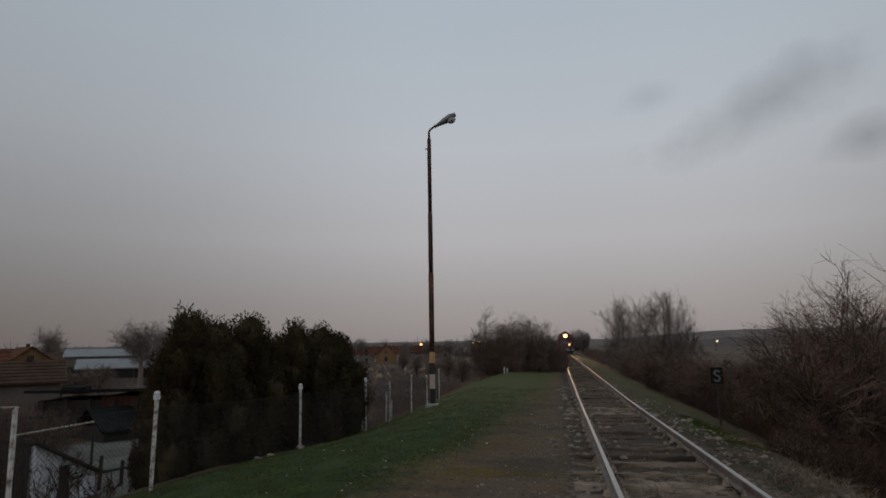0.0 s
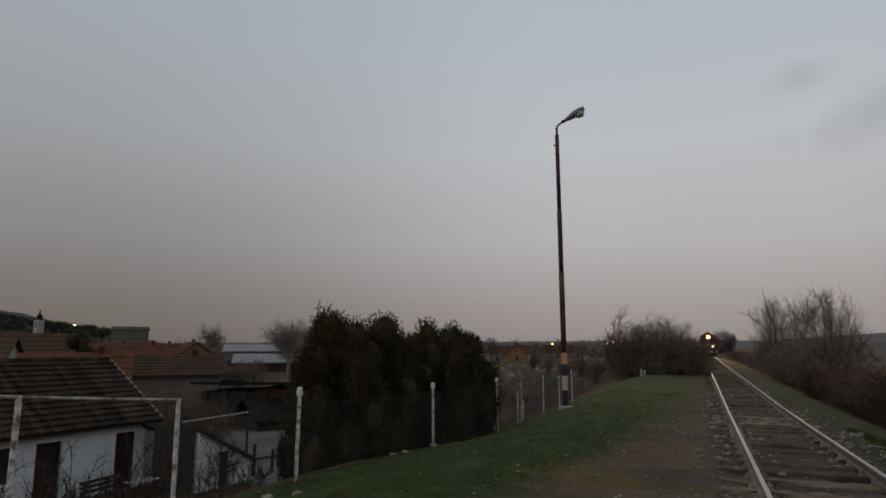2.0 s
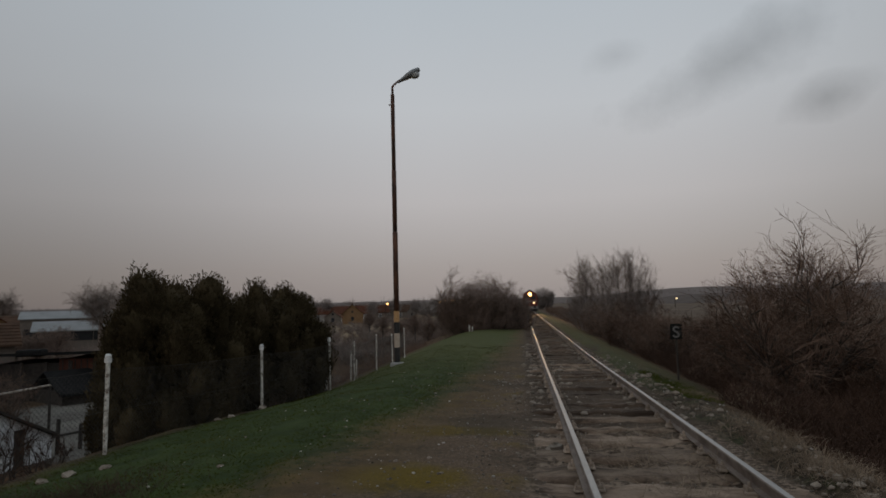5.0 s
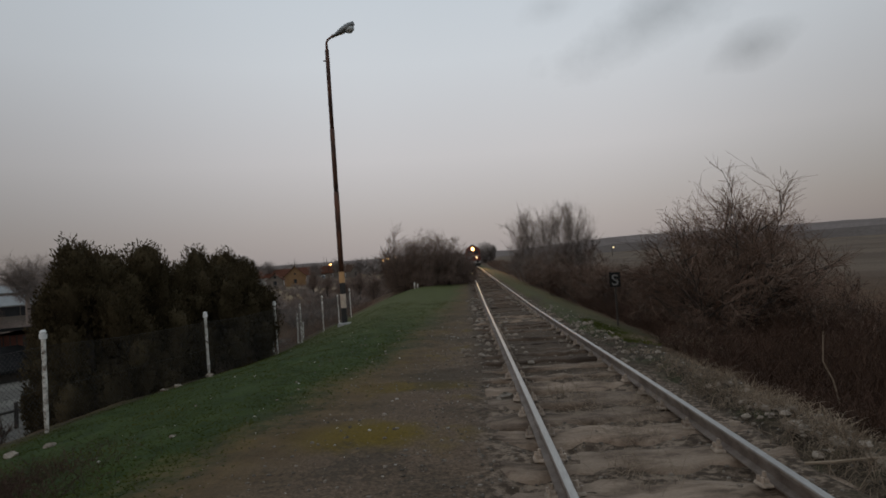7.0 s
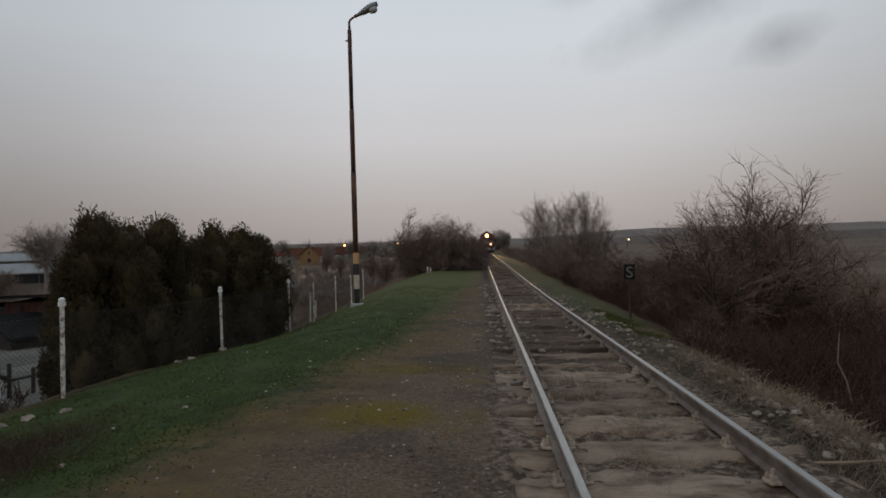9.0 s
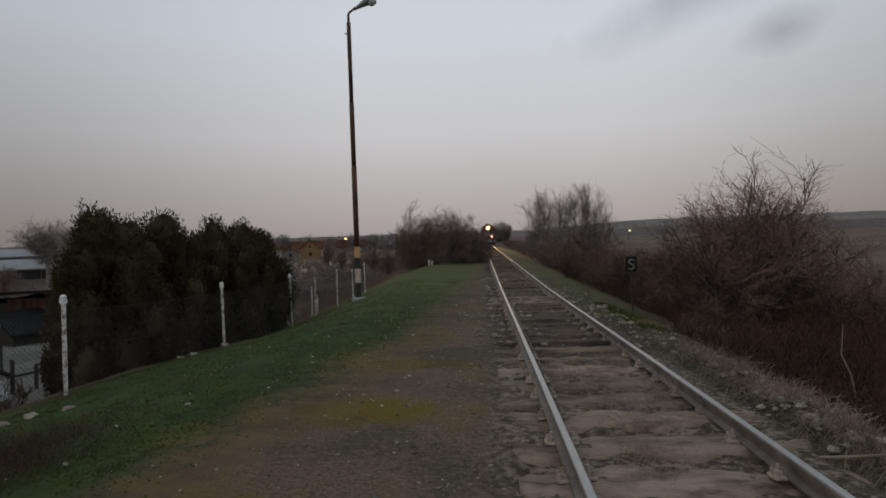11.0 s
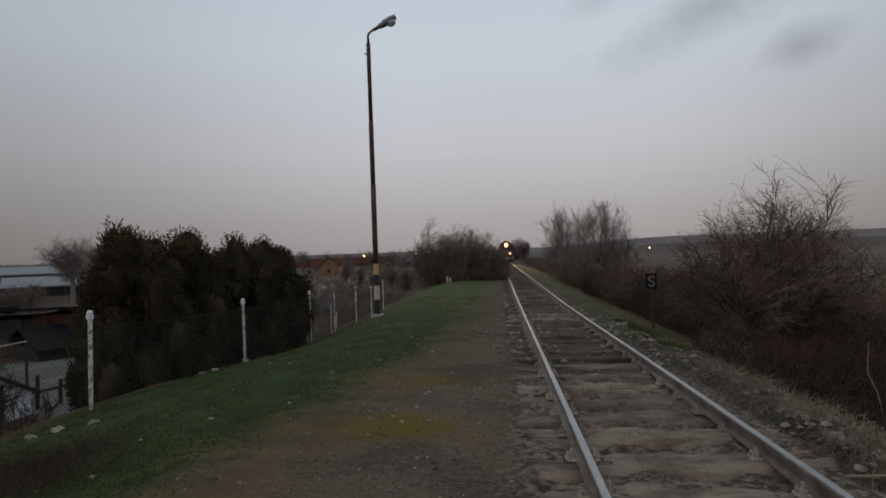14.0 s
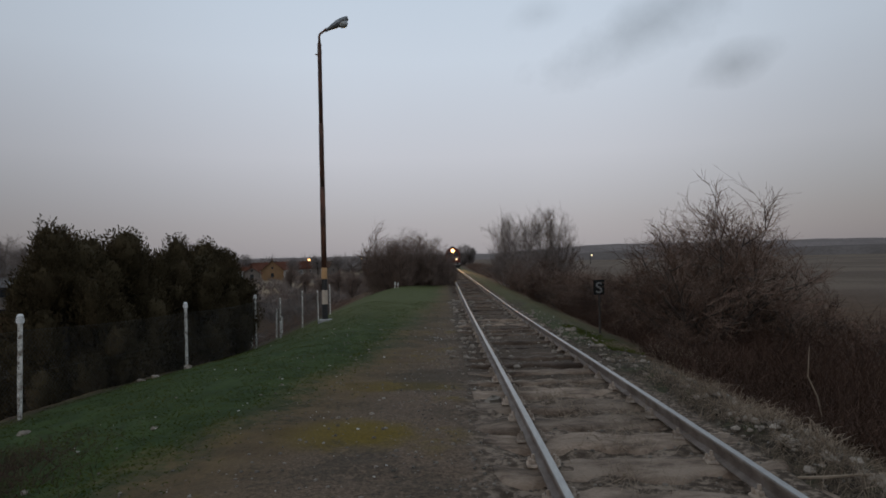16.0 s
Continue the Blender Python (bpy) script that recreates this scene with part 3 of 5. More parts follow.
while y < 240:
    sandy, bare = y < 9.3, 18.6 < y < 20.9
    jitter = pose(TRACK_X + rng.uniform(-0.06, 0.06), y, -0.148 + sag(y) + rng.choice((0, 0, -0.01, -0.02, -0.035)) + (0.02 if bare else 0) + rng.uniform(-0.012, 0.004), 0, 0, rng.uniform(-1.6, 1.6))
    if y < 100:
        ob = part("sleeper", rng.choice(sandy_meshes if sandy else bare_meshes if bare or 9.3 < y < 10.9 else sleeper_meshes), SLEEPER, track)
        ob.matrix_world = jitter
        if y < 45:
            for side in (-1, 1):
                c = part("rail_clip", clip_mesh, CLIP, track)
                c.matrix_world = pose(TRACK_X + side * GAUGE / 2, y + rng.uniform(-0.03, 0.03), -0.140 + sag(y), rng.uniform(-4, 4), rng.uniform(-3, 3), rng.uniform(-6, 6))
    else:
        far_sleepers.box((-1.27, -0.12, -0.1), (1.27, 0.12, 0.0), jitter)
    y += 0.815 + (rng.uniform(-0.03, 0.03) if y > 9 else 0.0)
tagged(part("distant_sleepers", far_sleepers, SLEEPER, track), kind="stuff")

# ---------------------------------------------------------------- grass, dry stalks, gravel
def blades(count, place, height, width, lean, seed):
    r = random.Random(seed)
    s = Shape()
    for _ in range(count):
        spot = place(r)
        if spot is None:
            continue
        x, y = spot
        z = ground_z(x, y)
        h, a, w = height * r.uniform(0.5, 1.3), r.uniform(0, 6.283), width * r.uniform(0.7, 1.4)
        dx, dy = math.cos(a) * w, math.sin(a) * w
        b = r.uniform(0, 6.283)
        lx, ly = math.cos(b) * lean * h, math.sin(b) * lean * h
        s.add([(x - dx, y - dy, z - 0.01), (x + dx, y + dy, z - 0.01), (x + lx * 0.4 + dx * 0.6, y + ly * 0.4 + dy * 0.6, z + h * 0.65), (x + lx, y + ly, z + h)],
              [(0, 1, 2), (0, 2, 3)])
    return s


def bank(r):
    y = 3.5 + 26 * r.random() ** 1.7
    edge = -4.25 + 0.2 * min(y, 12) + 0.055 * min(22, max(0, y - 12))
    x = r.uniform(-6.9, edge) if r.random() < 0.9 else edge + r.gauss(0, 0.35)
    return (x, y) if noise.noise((x * 1.2, y * 1.2, 2)) > -0.6 + 0.6 * r.random() else None


lone("grass", blades(60000, bank, 0.014, 0.003, 2.6, 1), GRASS, "short damp green grass on the bank", "grass", kind="stuff")


def stalks(count, place, seed, lmin, lmax, rad):
    """Thin dry stalks that bend over and lie across one another."""
    r = random.Random(seed)
    s = Shape()
    for _ in range(count):
        spot = place(r)
        if spot is None:
            continue
        x, y = spot
        z, a, L = ground_z(x, y), r.uniform(0, 6.283), r.uniform(lmin, lmax)
        flat = r.uniform(0.3, 1.0)
        s.cone(*[(x + math.cos(a) * L * flat * t + r.gauss(0, 0.012), y + math.sin(a) * L * flat * t + r.gauss(0, 0.012), z + L * (1.1 - flat * 0.8) * (1.6 * t - t * t * 0.9)) for t in (0, 0.5, 1)], rad)
    return s


def verge(r):
    y = 3.0 + 20 * r.random() ** 1.7
    x = 2.62 + abs(r.gauss(0.5, 0.32))
    return (x, y) if noise.noise((x * 1.9, y * 1.1, 7)) > 0.0 + 0.3 * r.random() + 0.02 * max(0, y - 8) else None


lone("dry_verge_grass", stalks(8000, verge, 2, 0.08, 0.3, 0.0021), DRY, "pale dry grass matted along the rail", "grass", kind="stuff")


def verge_tufts(r):
    y = r.choice((r.gauss(6.0, 0.8), r.gauss(7.8, 0.6), r.uniform(4.2, 10)))
    x = r.gauss(3.05, 0.16)
    return (x, y) if noise.noise((x * 2.3, y * 2.0, 17)) > -0.1 else None


lone("dry_verge_tufts", stalks(1900, verge_tufts, 9, 0.14, 0.42, 0.0032), DRY, "tufts of long bleached grass on the stony shoulder", "grass", kind="stuff")


def green_verge(r):
    return 3.1 + abs(r.gauss(0, 0.3)), r.uniform(12.5, 18)


lone("verge_grass", blades(2600, green_verge, 0.035, 0.004, 1.6, 3), GRASS, "green grass strip beyond the rail", "grass", kind="stuff")


def weeds(r):
    cx, cy = r.choice(((1.35, 7.6), (1.6, 6.4), (1.15, 8.3), (1.9, 7.3), (1.3, 5.2), (1.75, 9.2)))
    return r.gauss(cx, 0.2), r.gauss(cy, 0.22)


lone("dead_weeds", stalks(560, weeds, 5, 0.22, 0.46, 0.0024), DRY, "dead straw-coloured weeds between the rails", "weeds", kind="stuff")

def bank_weeds(r):
    return r.gauss(-4.9, 0.5), r.gauss(5.7, 0.7)


lone("dead_bank_weeds", stalks(2600, bank_weeds, 6, 0.15, 0.45, 0.0025), BRAMBLE, "dark dead weeds on the edge of the bank", "weeds", kind="stuff")

rng = random.Random(12)
pebbles = Shape()
for _ in range(6000):
    yy = 2.5 + 20 * rng.random() ** 1.7
    xx = rng.choice((rng.gauss(-1.1, 1.2), rng.gauss(-0.1, 0.5), rng.gauss(3.0, 0.35), rng.uniform(0.5, 2.6)))
    s = 0.006 + 0.016 * rng.random() ** 3
    pebbles.lump((xx, yy, ground_z(xx, yy) + s * 0.3), (s * rng.uniform(0.8, 1.5), s, s * 0.7), rng, 0.25, 3, 5)
lone("gravel", pebbles, GRAVEL, "loose grey-brown gravel on the path", "gravel", kind="stuff")
chalk = Shape()
for _ in range(330):
    kind = rng.random()
    if kind < 0.1:
        xx, yy = rng.gauss(-0.5, 0.16), rng.gauss(16.0, 0.45)
    elif kind < 0.45:
        yy = rng.uniform(4, 22)
        xx = rng.gauss(3.15, 0.22)
    else:
        yy = 3 + 16 * rng.random()
        xx = rng.choice((rng.uniform(-3.0, 0.3), rng.uniform(-3.0, 0.3), rng.uniform(-5.0, -3.0)))
    s = 0.006 + 0.018 * rng.random() ** 3
    chalk.lump((xx, yy, ground_z(xx, yy) + s * 0.3), (s * rng.uniform(0.8, 1.5), s, s * 0.6), rng, 0.25, 3, 5)
lone("white_chips", chalk, CHALK, "small white stone chips scattered on the ground", "stone chips", kind="stuff")


heap = Shape()
for k in range(26):
    yy = 9.72 + k * 0.815
    for xx, spread, n in ((0.30, 0.16, 8), (0.93, 0.10, 4), (1.98, 0.12, 4), (2.48, 0.10, 3)):
        for _ in range(n if rng.random() < 0.8 else 1):
            px, py = rng.gauss(xx, spread), yy + rng.gauss(0, 0.09)
            s = 0.022 + 0.045 * rng.random() ** 2
            heap.lump((px, py, ground_z(px, py) + s * 0.45), (s * rng.uniform(0.9, 1.7), s, s * 0.75), rng, 0.28, 4, 6)
for _ in range(170):
    yy = rng.choice((rng.uniform(11.5, 17.5), rng.gauss(6.4, 0.9), rng.uniform(4.2, 24)))
    xx = rng.gauss(2.93 + (0.12 if yy < 9 else 0), 0.13)
    s = 0.02 + 0.04 * rng.random() ** 2
    heap.lump((xx, yy, ground_z(xx, yy) + s * 0.4), (s * rng.uniform(0.9, 1.6), s, s * 0.7), rng, 0.28, 4, 6)
lone("ballast_stones", heap, STONE, "pale ballast stones heaped at the sleeper ends", "ballast", kind="stuff")


def stone(x, y, size, label):
    r = random.Random(int(x * 100 + y * 10))
    s = Shape().lump((0, 0, size[2] * 0.35), size, r, 0.3, 6, 9)
    ob = lone("stone", s, STONE, label, "stone", "stones by the path")
    ob.matrix_world = pose(x, y, ground_z(x, y), 0, 0, r.uniform(0, 180))
    return ob


for x, y, sx in ((0.40, 8.45, 0.15), (-5.75, 8.35, 0.09), (-6.1, 8.1, 0.13), (-6.3, 7.85, 0.1), (-6.3, 15.0, 0.16), (-6.45, 13.6, 0.13), (-6.4, 12.9, 0.1), (-5.0, 24.3, 0.16), (-3.9, 5.6, 0.05),
                 (-1.12, 7.8, 0.045), (-1.5, 7.6, 0.04), (-0.06, 8.0, 0.04), (-3.6, 7.4, 0.05)):
    stone(x, y, (sx * 0.85, sx * 0.6, sx * 0.42), "pale rough stone lying in the grass")


# ---------------------------------------------------------------- lamp post
def street_lamp_post():
    base = Vector((-4.72, 23.75, ground_z(-4.72, 23.75) + 0.04))
    ob = thing("lamp_post", "tall rusty steel lamp post with striped foot, unlit", "lamp post", at=pose(*base))
    part("footing", Shape().box((-0.24, -0.24, -0.3), (0.24, 0.24, 0.03), bevel=0.03), CONCRETE, ob, "pale concrete footing")
    levels = [(0.05, 0.60, 0.108, BAND_BLACK), (0.60, 1.13, 0.1075, BAND_WHITE), (1.13, 1.55, 0.107, BAND_BLACK), (1.55, 1.97, 0.1065, BAND_ORANGE)]
    for a, b, r, mat in levels:
        part("band", Shape().tube([(0, 0, a), (0, 0, b)], r, 14), mat, ob)
    shaft = Shape()
    prev = 1.97
    for top, r in ((5.0, 0.100), (7.4, 0.09), (10.22, 0.078)):
        shaft.tube([(0, 0, prev), (0, 0, top - 0.05), (0, 0, top)], [r, r, r - 0.01], 14)
        prev = top
    part("shaft", shaft, POLE, ob, "rust-streaked dark shaft", True)
    part("collar", Shape().tube([(0, 0, 10.08), (0, 0, 10.43)], 0.075, 12), POLE, ob)
    part("bracket", Shape().box((-0.16, -0.02, 10.0), (-0.02, 0.02, 10.04)), POLE, ob)
    arm = part("arm", Shape().tube([(0, 0, 10.38), (0, 0, 10.72), (0.04, -0.0, 10.8), (0.3, -0.05, 10.97)], [0.05, 0.045, 0.042, 0.04], 10), POLE, ob, "bent steel arm", True)
    head = Shape()
    pts = []
    for i in range(9):
        t = i / 8
        x = 0.22 + 0.88 * t
        half = 0.07 + 0.10 * smooth(0, 0.55, t) - 0.05 * smooth(0.8, 1, t)
        zc = 10.91 + 0.47 * t
        hgt = 0.05 + 0.08 * smooth(0.05, 0.6, t) - 0.06 * smooth(0.75, 1, t)
        pts.append([(x - hgt * 0.4 * math.sin(w), math.cos(w) * half, zc + math.sin(w) * hgt) for w in [k * math.pi / 5 for k in range(10)]])
    v = [p for ring in pts for p in ring]
    f = [(i * 10 + k, i * 10 + (k + 1) % 10, (i + 1) * 10 + (k + 1) % 10, (i + 1) * 10 + k) for i in range(8) for k in range(10)]
    head.add(v, f + [tuple(range(9, -1, -1)), tuple(range(80, 90))])
    lamp = part("lamp_head", head, LAMP_GREY, ob, "grey cast lantern head", True)
    bowl = Shape().lump((0.9, 0, 11.17), (0.2, 0.15, 0.17), random.Random(1), 0.0, 8, 12)
    part("bowl", bowl, LAMP_BOWL, lamp, "clouded glass bowl", True)
    return ob


street_lamp_post()


# ---------------------------------------------------------------- fence
def fence():
    ob = thing("wire_fence", "chain-link fence on flaking white posts along the bank", "fence")
    spots = [(-7.08, 4.88, 1.72), (-6.9, 7.06, 1.6), (-6.72, 9.75, 1.5), (-6.55, 15.5, 1.53), (-6.54, 21.1, 1.72), (-6.6, 24.5, 1.54), (-6.62, 28.4, 1.63), (-6.64, 31.9, 1.5), (-6.65, 35.3, 1.64)]
    tops = []
    for i, (x, y, h) in enumerate(spots):
        z = ground_z(x, y)
        top = {0: 1.18, 1: 0.98, 2: 0.875, 3: 0.66, 4: 0.53}.get(i, z + h)
        r = random.Random(i)
        dx, dy = r.uniform(-0.02, 0.02), r.uniform(-0.02, 0.02)
        s = Shape()
        n = 7
        w = 0.034
        s.tube([(x + dx * (k / n - 1), y + dy * (k / n - 1), lerp(z - 0.15, top, k / n)) for k in range(n + 1)], [w * r.uniform(0.92, 1.08) for _ in range(n + 1)], 8)
        p = part("post", s, WHITE_POST, ob, "post with flaking white paint")
        if 2 <= i <= 4:
            cap = Shape().tube([(x, y, top - 0.02), (x, y, top + 0.05)], [0.055, 0.06], 9)
            cap.tube([(x, y, top + 0.05), (x, y, top + 0.09), (x, y, top + 0.12)], [0.042, 0.052, 0.026], 9)
            part("cap", cap, CAP, p, "white rounded cap")
        tops.append((Vector((x, y, z)), top))
    # short stray stakes behind the fence
    for x, y, h in ((-7.0, 25.4, 1.2), (-7.2, 22.8, 0.8), (-7.1, 26.6, 0.75)):
        z = ground_z(x, y)
        part("stake", Shape().tube([(x, y, z - 0.1), (x + 0.03, y, z + h)], [0.04, 0.035], 7), WHITE_POST, ob)
    # wire netting, bay by bay
    for (a, ta), (b, tb) in zip(tops[1:], tops[2:]):
        run = (b - a).to_2d().length
        s = Shape()
        lowa, lowb = a.z + 0.03, b.z + 0.03
        ha, hb = ta - 0.12 - lowa, tb - 0.12 - lowb
        cell = 0.085
        n = int(run / cell)
        rise = 1.42 / cell

        def at(u, v):
            u = min(1, max(0, u))
            return (lerp(a.x, b.x, u) + 0.012 * math.sin(u * 9), lerp(a.y, b.y, u), lerp(lowa, lowb, u) + v * lerp(ha, hb, u) - 0.05 * v * math.sin(u * math.pi))

        for i in range(-int(rise), n + 1):
            for sgn in (0, 1):
                u0, u1 = i / n, (i + rise) / n
                v0, v1 = 0.0, 1.0
                if u0 < 0:
                    v0, u0 = -u0 / (u1 - u0), 0.0
                if u1 > 1:
                    v1, u1 = v0 + (1 - u0) / (u1 - u0) * (1 - v0), 1.0
                if v1 - v0 < 0.02:
                    continue
                p = [(lerp(u0, u1, k / 3), lerp(v0, v1, k / 3)) for k in range(4)]
                s.tube([at(u if sgn == 0 else 1 - u, v) for u, v in p], 0.0022, 3, False)
        for v in (0.02, 0.5, 0.99):
            s.tube([at(k / 8, v) for k in range(9)], 0.003, 3, False)
        part("wire_netting", s, WIRE, ob, "dull chain-link netting")
    s = Shape().tube([(-7.45, 1.5, 1.52), (-7.08, 4.88, 1.16), (-6.99, 6.1, 1.05), (-6.9, 7.1, 0.97)], 0.02, 8)
    part("top_pipe", s, PIPE, ob, "rusty white pipe across the post tops")
    return ob


fence()


# ---------------------------------------------------------------- branching plants
def grow(s, twigs, p, d, length, radius, level, r, levels, kids, spread, up, bend=0.18, inside=None, ragged=0.0):
    """One branch and, from it, its own branches. Thick wood goes to s, the thin rest to twigs."""
    n = 4 if level < 2 else 3 if level < levels else 2
    pts, rad = [Vector(p)], [radius]
    d = Vector(d).normalized()
    stray = r.uniform(0.8 - ragged, 1.05) if r.random() < 0.9 else r.uniform(1.1, 1.3)
    for i in range(n):
        d = (d + Vector((r.gauss(0, bend), r.gauss(0, bend), r.gauss(0, bend) + up))).normalized()
        q = pts[-1] + d * (length / n)
        if inside and i and not inside(q, stray):
            break
        pts.append(q)
        rad.append(max(0.003, radius * (1 - 0.72 * (i + 1) / n)))
    n = len(pts) - 1
    if n < 1:
        return
    if level >= levels:
        twigs.cone(pts[0], pts[(n + 1) // 2], pts[-1], radius)
        return
    (s if level < 2 else twigs).tube(pts, rad, 6 if level == 0 else 4 if level == 1 else 3, False)
    if level >= levels:
        return
    for _ in range(kids[level]):
        t = r.uniform(0.2, 1.0) * n
        i = min(n - 1, int(t))
        q = pts[i].lerp(pts[i + 1], t - i)
        side = Vector((r.gauss(0, 1), r.gauss(0, 1), r.gauss(0, 0.6))).normalized()
        nd = (d * (1 - spread) + side * spread).normalized()
        grow(s, twigs, q, nd, length * r.uniform(0.4, 0.7), max(0.004, radius * 0.5), level + 1, r, levels, kids, spread, up, bend, inside, ragged)


def bare_shrub(name, label, category, at, stems, height, half, seed, kids=(5, 6, 5), radius=0.045, mat=TWIG, up=0.05, spread=0.5, group="", fan=0.8, low=0.0, foot=0.12, dome=2.0, ragged=0.0):
    """A leafless bush: stems that fan out and fill a rounded crown of that height and half width."""
    r = random.Random(seed)
    ob = thing(name, label, category, group, at=pose(*at))
    wood, twigs = Shape(), Shape()
    mid, rz = (height + low) / 2, (height - low) / 2

    def inside(p, k):
        if p.z < mid:
            return math.hypot(p.x, p.y) < half * k * lerp(0.75, 1.0, smooth(0, mid, p.z)) or p.z < low
        return (math.hypot(p.x, p.y) / half) ** dome + ((p.z - mid) / rz) ** dome < k ** dome

    for i in range(stems):
        a = 6.283 * i / stems + r.uniform(-0.4, 0.4)
        tilt = fan * math.sqrt(r.uniform(0.02, 1.0))
        d = (math.cos(a) * math.sin(tilt), math.sin(a) * math.sin(tilt), math.cos(tilt))
        grow(wood, twigs, (math.cos(a) * foot * r.random(), math.sin(a) * foot * r.random(), -0.1), d, height * r.uniform(0.6, 0.85), radius * r.uniform(0.6, 1.1), 0, r, 3, kids, spread, up, 0.18, inside, ragged)
    part("wood", wood, BARK if mat is not TWIG_GREY else TWIG_GREY, ob, "", True)
    part("crown", twigs, mat, ob)
    return ob


# the thorn bush beyond the rails
bp = polar(22.5, 18.0)
bare_shrub("thorn_bush", "wide bare thorn bush with tangled brown twigs", "bush", (bp.x, bp.y, -0.95), 30, 4.75, 2.6, 30, (8, 7, 5), 0.036, TWIG, 0.035, 0.5, fan=1.0, low=-2.2, foot=0.25, dome=1.5, ragged=0.15)
for az, rr, h, w, seed in ((28.2, 17.2, 1.6, 1.4, 31), (20.0, 16.5, 1.4, 1.1, 33), (31.5, 20.0, 1.1, 1.3, 35), (17.2, 21.0, 1.6, 1.3, 37), (33, 17.0, 1.3, 1.2, 38)):
    q = polar(az, rr)
    bare_shrub("thorn_bush", "low bare thorn bush with brown twigs", "bush", (q.x, q.y, ground_z(q.x, q.y)), 14, h, w, seed, (5, 6, 4), 0.025, TWIG, 0.02, 0.6, "low thorn bushes", 1.1)

# upright bare trees further along the line
for az, rr, h, w, seed, st in ((5.7, 54, 6.5, 1.75, 41, 15), (8.7, 56, 7.2, 1.9, 43, 15), (10.5, 57, 7.0, 1.75, 45, 15), (7.3, 61, 6.0, 1.6, 47, 10)):
    q = polar(az, rr)
    bare_shrub("bare_tree", "bare grey tree with many upright shoots", "tree", (q.x, q.y, -0.9), st, h, w, seed, (8, 7, 5), 0.034, TWIG_GREY, 0.10, 0.34, "bare trees by the line", 0.48, 1.8, 0.4, ragged=0.2)

# dense thicket on the bank beside the line
r0 = random.Random(77)
for i in range(10):
    x = -5.3 + 4.9 * i / 9
    yy = 46 + r0.uniform(-1.0, 2.0) + (3.0 if x > -1.5 else 0)
    bare_shrub("thicket_bush", "dense rounded thicket of thin brown twigs", "bush", (x, yy, -0.35), 28, 4.05 - 0.12 * (x + 2.5) ** 2, 1.2, 80 + i, (7, 7, 6), 0.02, TWIG_SOFT, 0.03, 0.5, "thicket beside the line", 0.75, 0.0, 0.7, 4.0)
q = polar(-5.8, 47)
bare_shrub("bare_tree", "thin bare young tree above the thicket", "tree", (q.x, q.y, -0.5), 3, 5.6, 1.1, 99, (8, 7, 5), 0.05, TWIG, 0.05, 0.5, "", 0.3, 1.0)

for i, (az, rr, h) in enumerate(((9.6, 34, 2.8), (11.2, 31, 2.7), (12.6, 28, 2.5), (14.3, 26, 2.5), (16.0, 25, 2.4), (8.3, 42, 3.0), (18.0, 24, 2.2), (7.0, 46, 2.8), (10.6, 38, 2.9))):
    q = polar(az, rr)
    bare_shrub("thicket_bush", "dark bare thicket behind the trackside sign", "bush", (q.x, q.y, ground_z(q.x, q.y)), 16, h, 1.5, 130 + i, (6, 7, 5), 0.025, BRAMBLE if i % 3 == 0 else TWIG, 0.02, 0.6, "thicket beyond the rails", 1.0, 0.0, 0.5)

# saplings against the bank above the house yard
for az, rr, el, w, seed in ((-54.2, 10.5, -6.8, 0.6, 111), (-50.8, 11.0, -7.0, 0.6, 112), (-46.8, 11.5, -5.8, 0.65, 113), (-40.8, 12.5, -7.0, 0.6, 114), (-42.6, 13.2, -6.6, 0.5, 115), (-38.8, 13.5, -8.5, 0.5, 116)):
    q = polar(az, rr)
    z = ground_z(q.x, q.y)
    bare_shrub("sapling", "thin bare sapling on the bank below the fence", "sapling", (q.x, q.y, z), 5, EYE + rr * math.tan(radians(el)) - z, w, seed, (5, 5, 3), 0.024, BRAMBLE, 0.05, 0.42, "saplings below the fence", 0.45)


for az, rr, h in ((30.2, 20, 2.1), (31.0, 19, 1.8), (28.9, 24, 2.3)):
    q = polar(az, rr)
    bare_shrub("sapling", "thin bare sapling standing in the bramble", "sapling", (q.x, q.y, ground_z(q.x, q.y)), 3, h, 0.4, int(az * 10), (5, 4, 3), 0.016, BRAMBLE, 0.06, 0.4, "saplings in the bramble", 0.3)
for az, rr, el, w, seed in ((-45.6, 33, -3.0, 1.5, 141), (-44.0, 36, -2.8, 1.6, 142), (-42.6, 34, -3.6, 1.4, 143), (-46.8, 38, -2.2, 1.5, 144), (-41.2, 39, -3.3, 1.4, 145)):
    q = polar(az, rr)
    z = ground_z(q.x, q.y)
    bare_shrub("garden_bush", "bare brown bush behind the house", "bush", (q.x, q.y, z), 12, EYE + rr * math.tan(radians(el)) - z, w, seed, (6, 6, 4), 0.03, TWIG, 0.04, 0.5, "garden bushes", 0.8, 0.0, 0.4)

# low bramble along the right of the line
def canes(count, place, seed, hmin, hmax, rad=0.005):
    r = random.Random(seed)
    s = Shape()
    for _ in range(count):
        x, y, k = place(r)
        z = ground_z(x, y) - 0.05
        a = r.uniform(0, 6.283)
        L = r.uniform(hmin, hmax) * k
        out = L * r.uniform(0.2, 1.0)
        s.cone(*[(x + math.cos(a) * out * t + r.gauss(0, 0.04), y + math.sin(a) * out * t + r.gauss(0, 0.04), z + L * (1.5 * t - 0.75 * t * t * r.uniform(0.6, 1.4))) for t in (0, 0.5, 1)], rad)
    return s


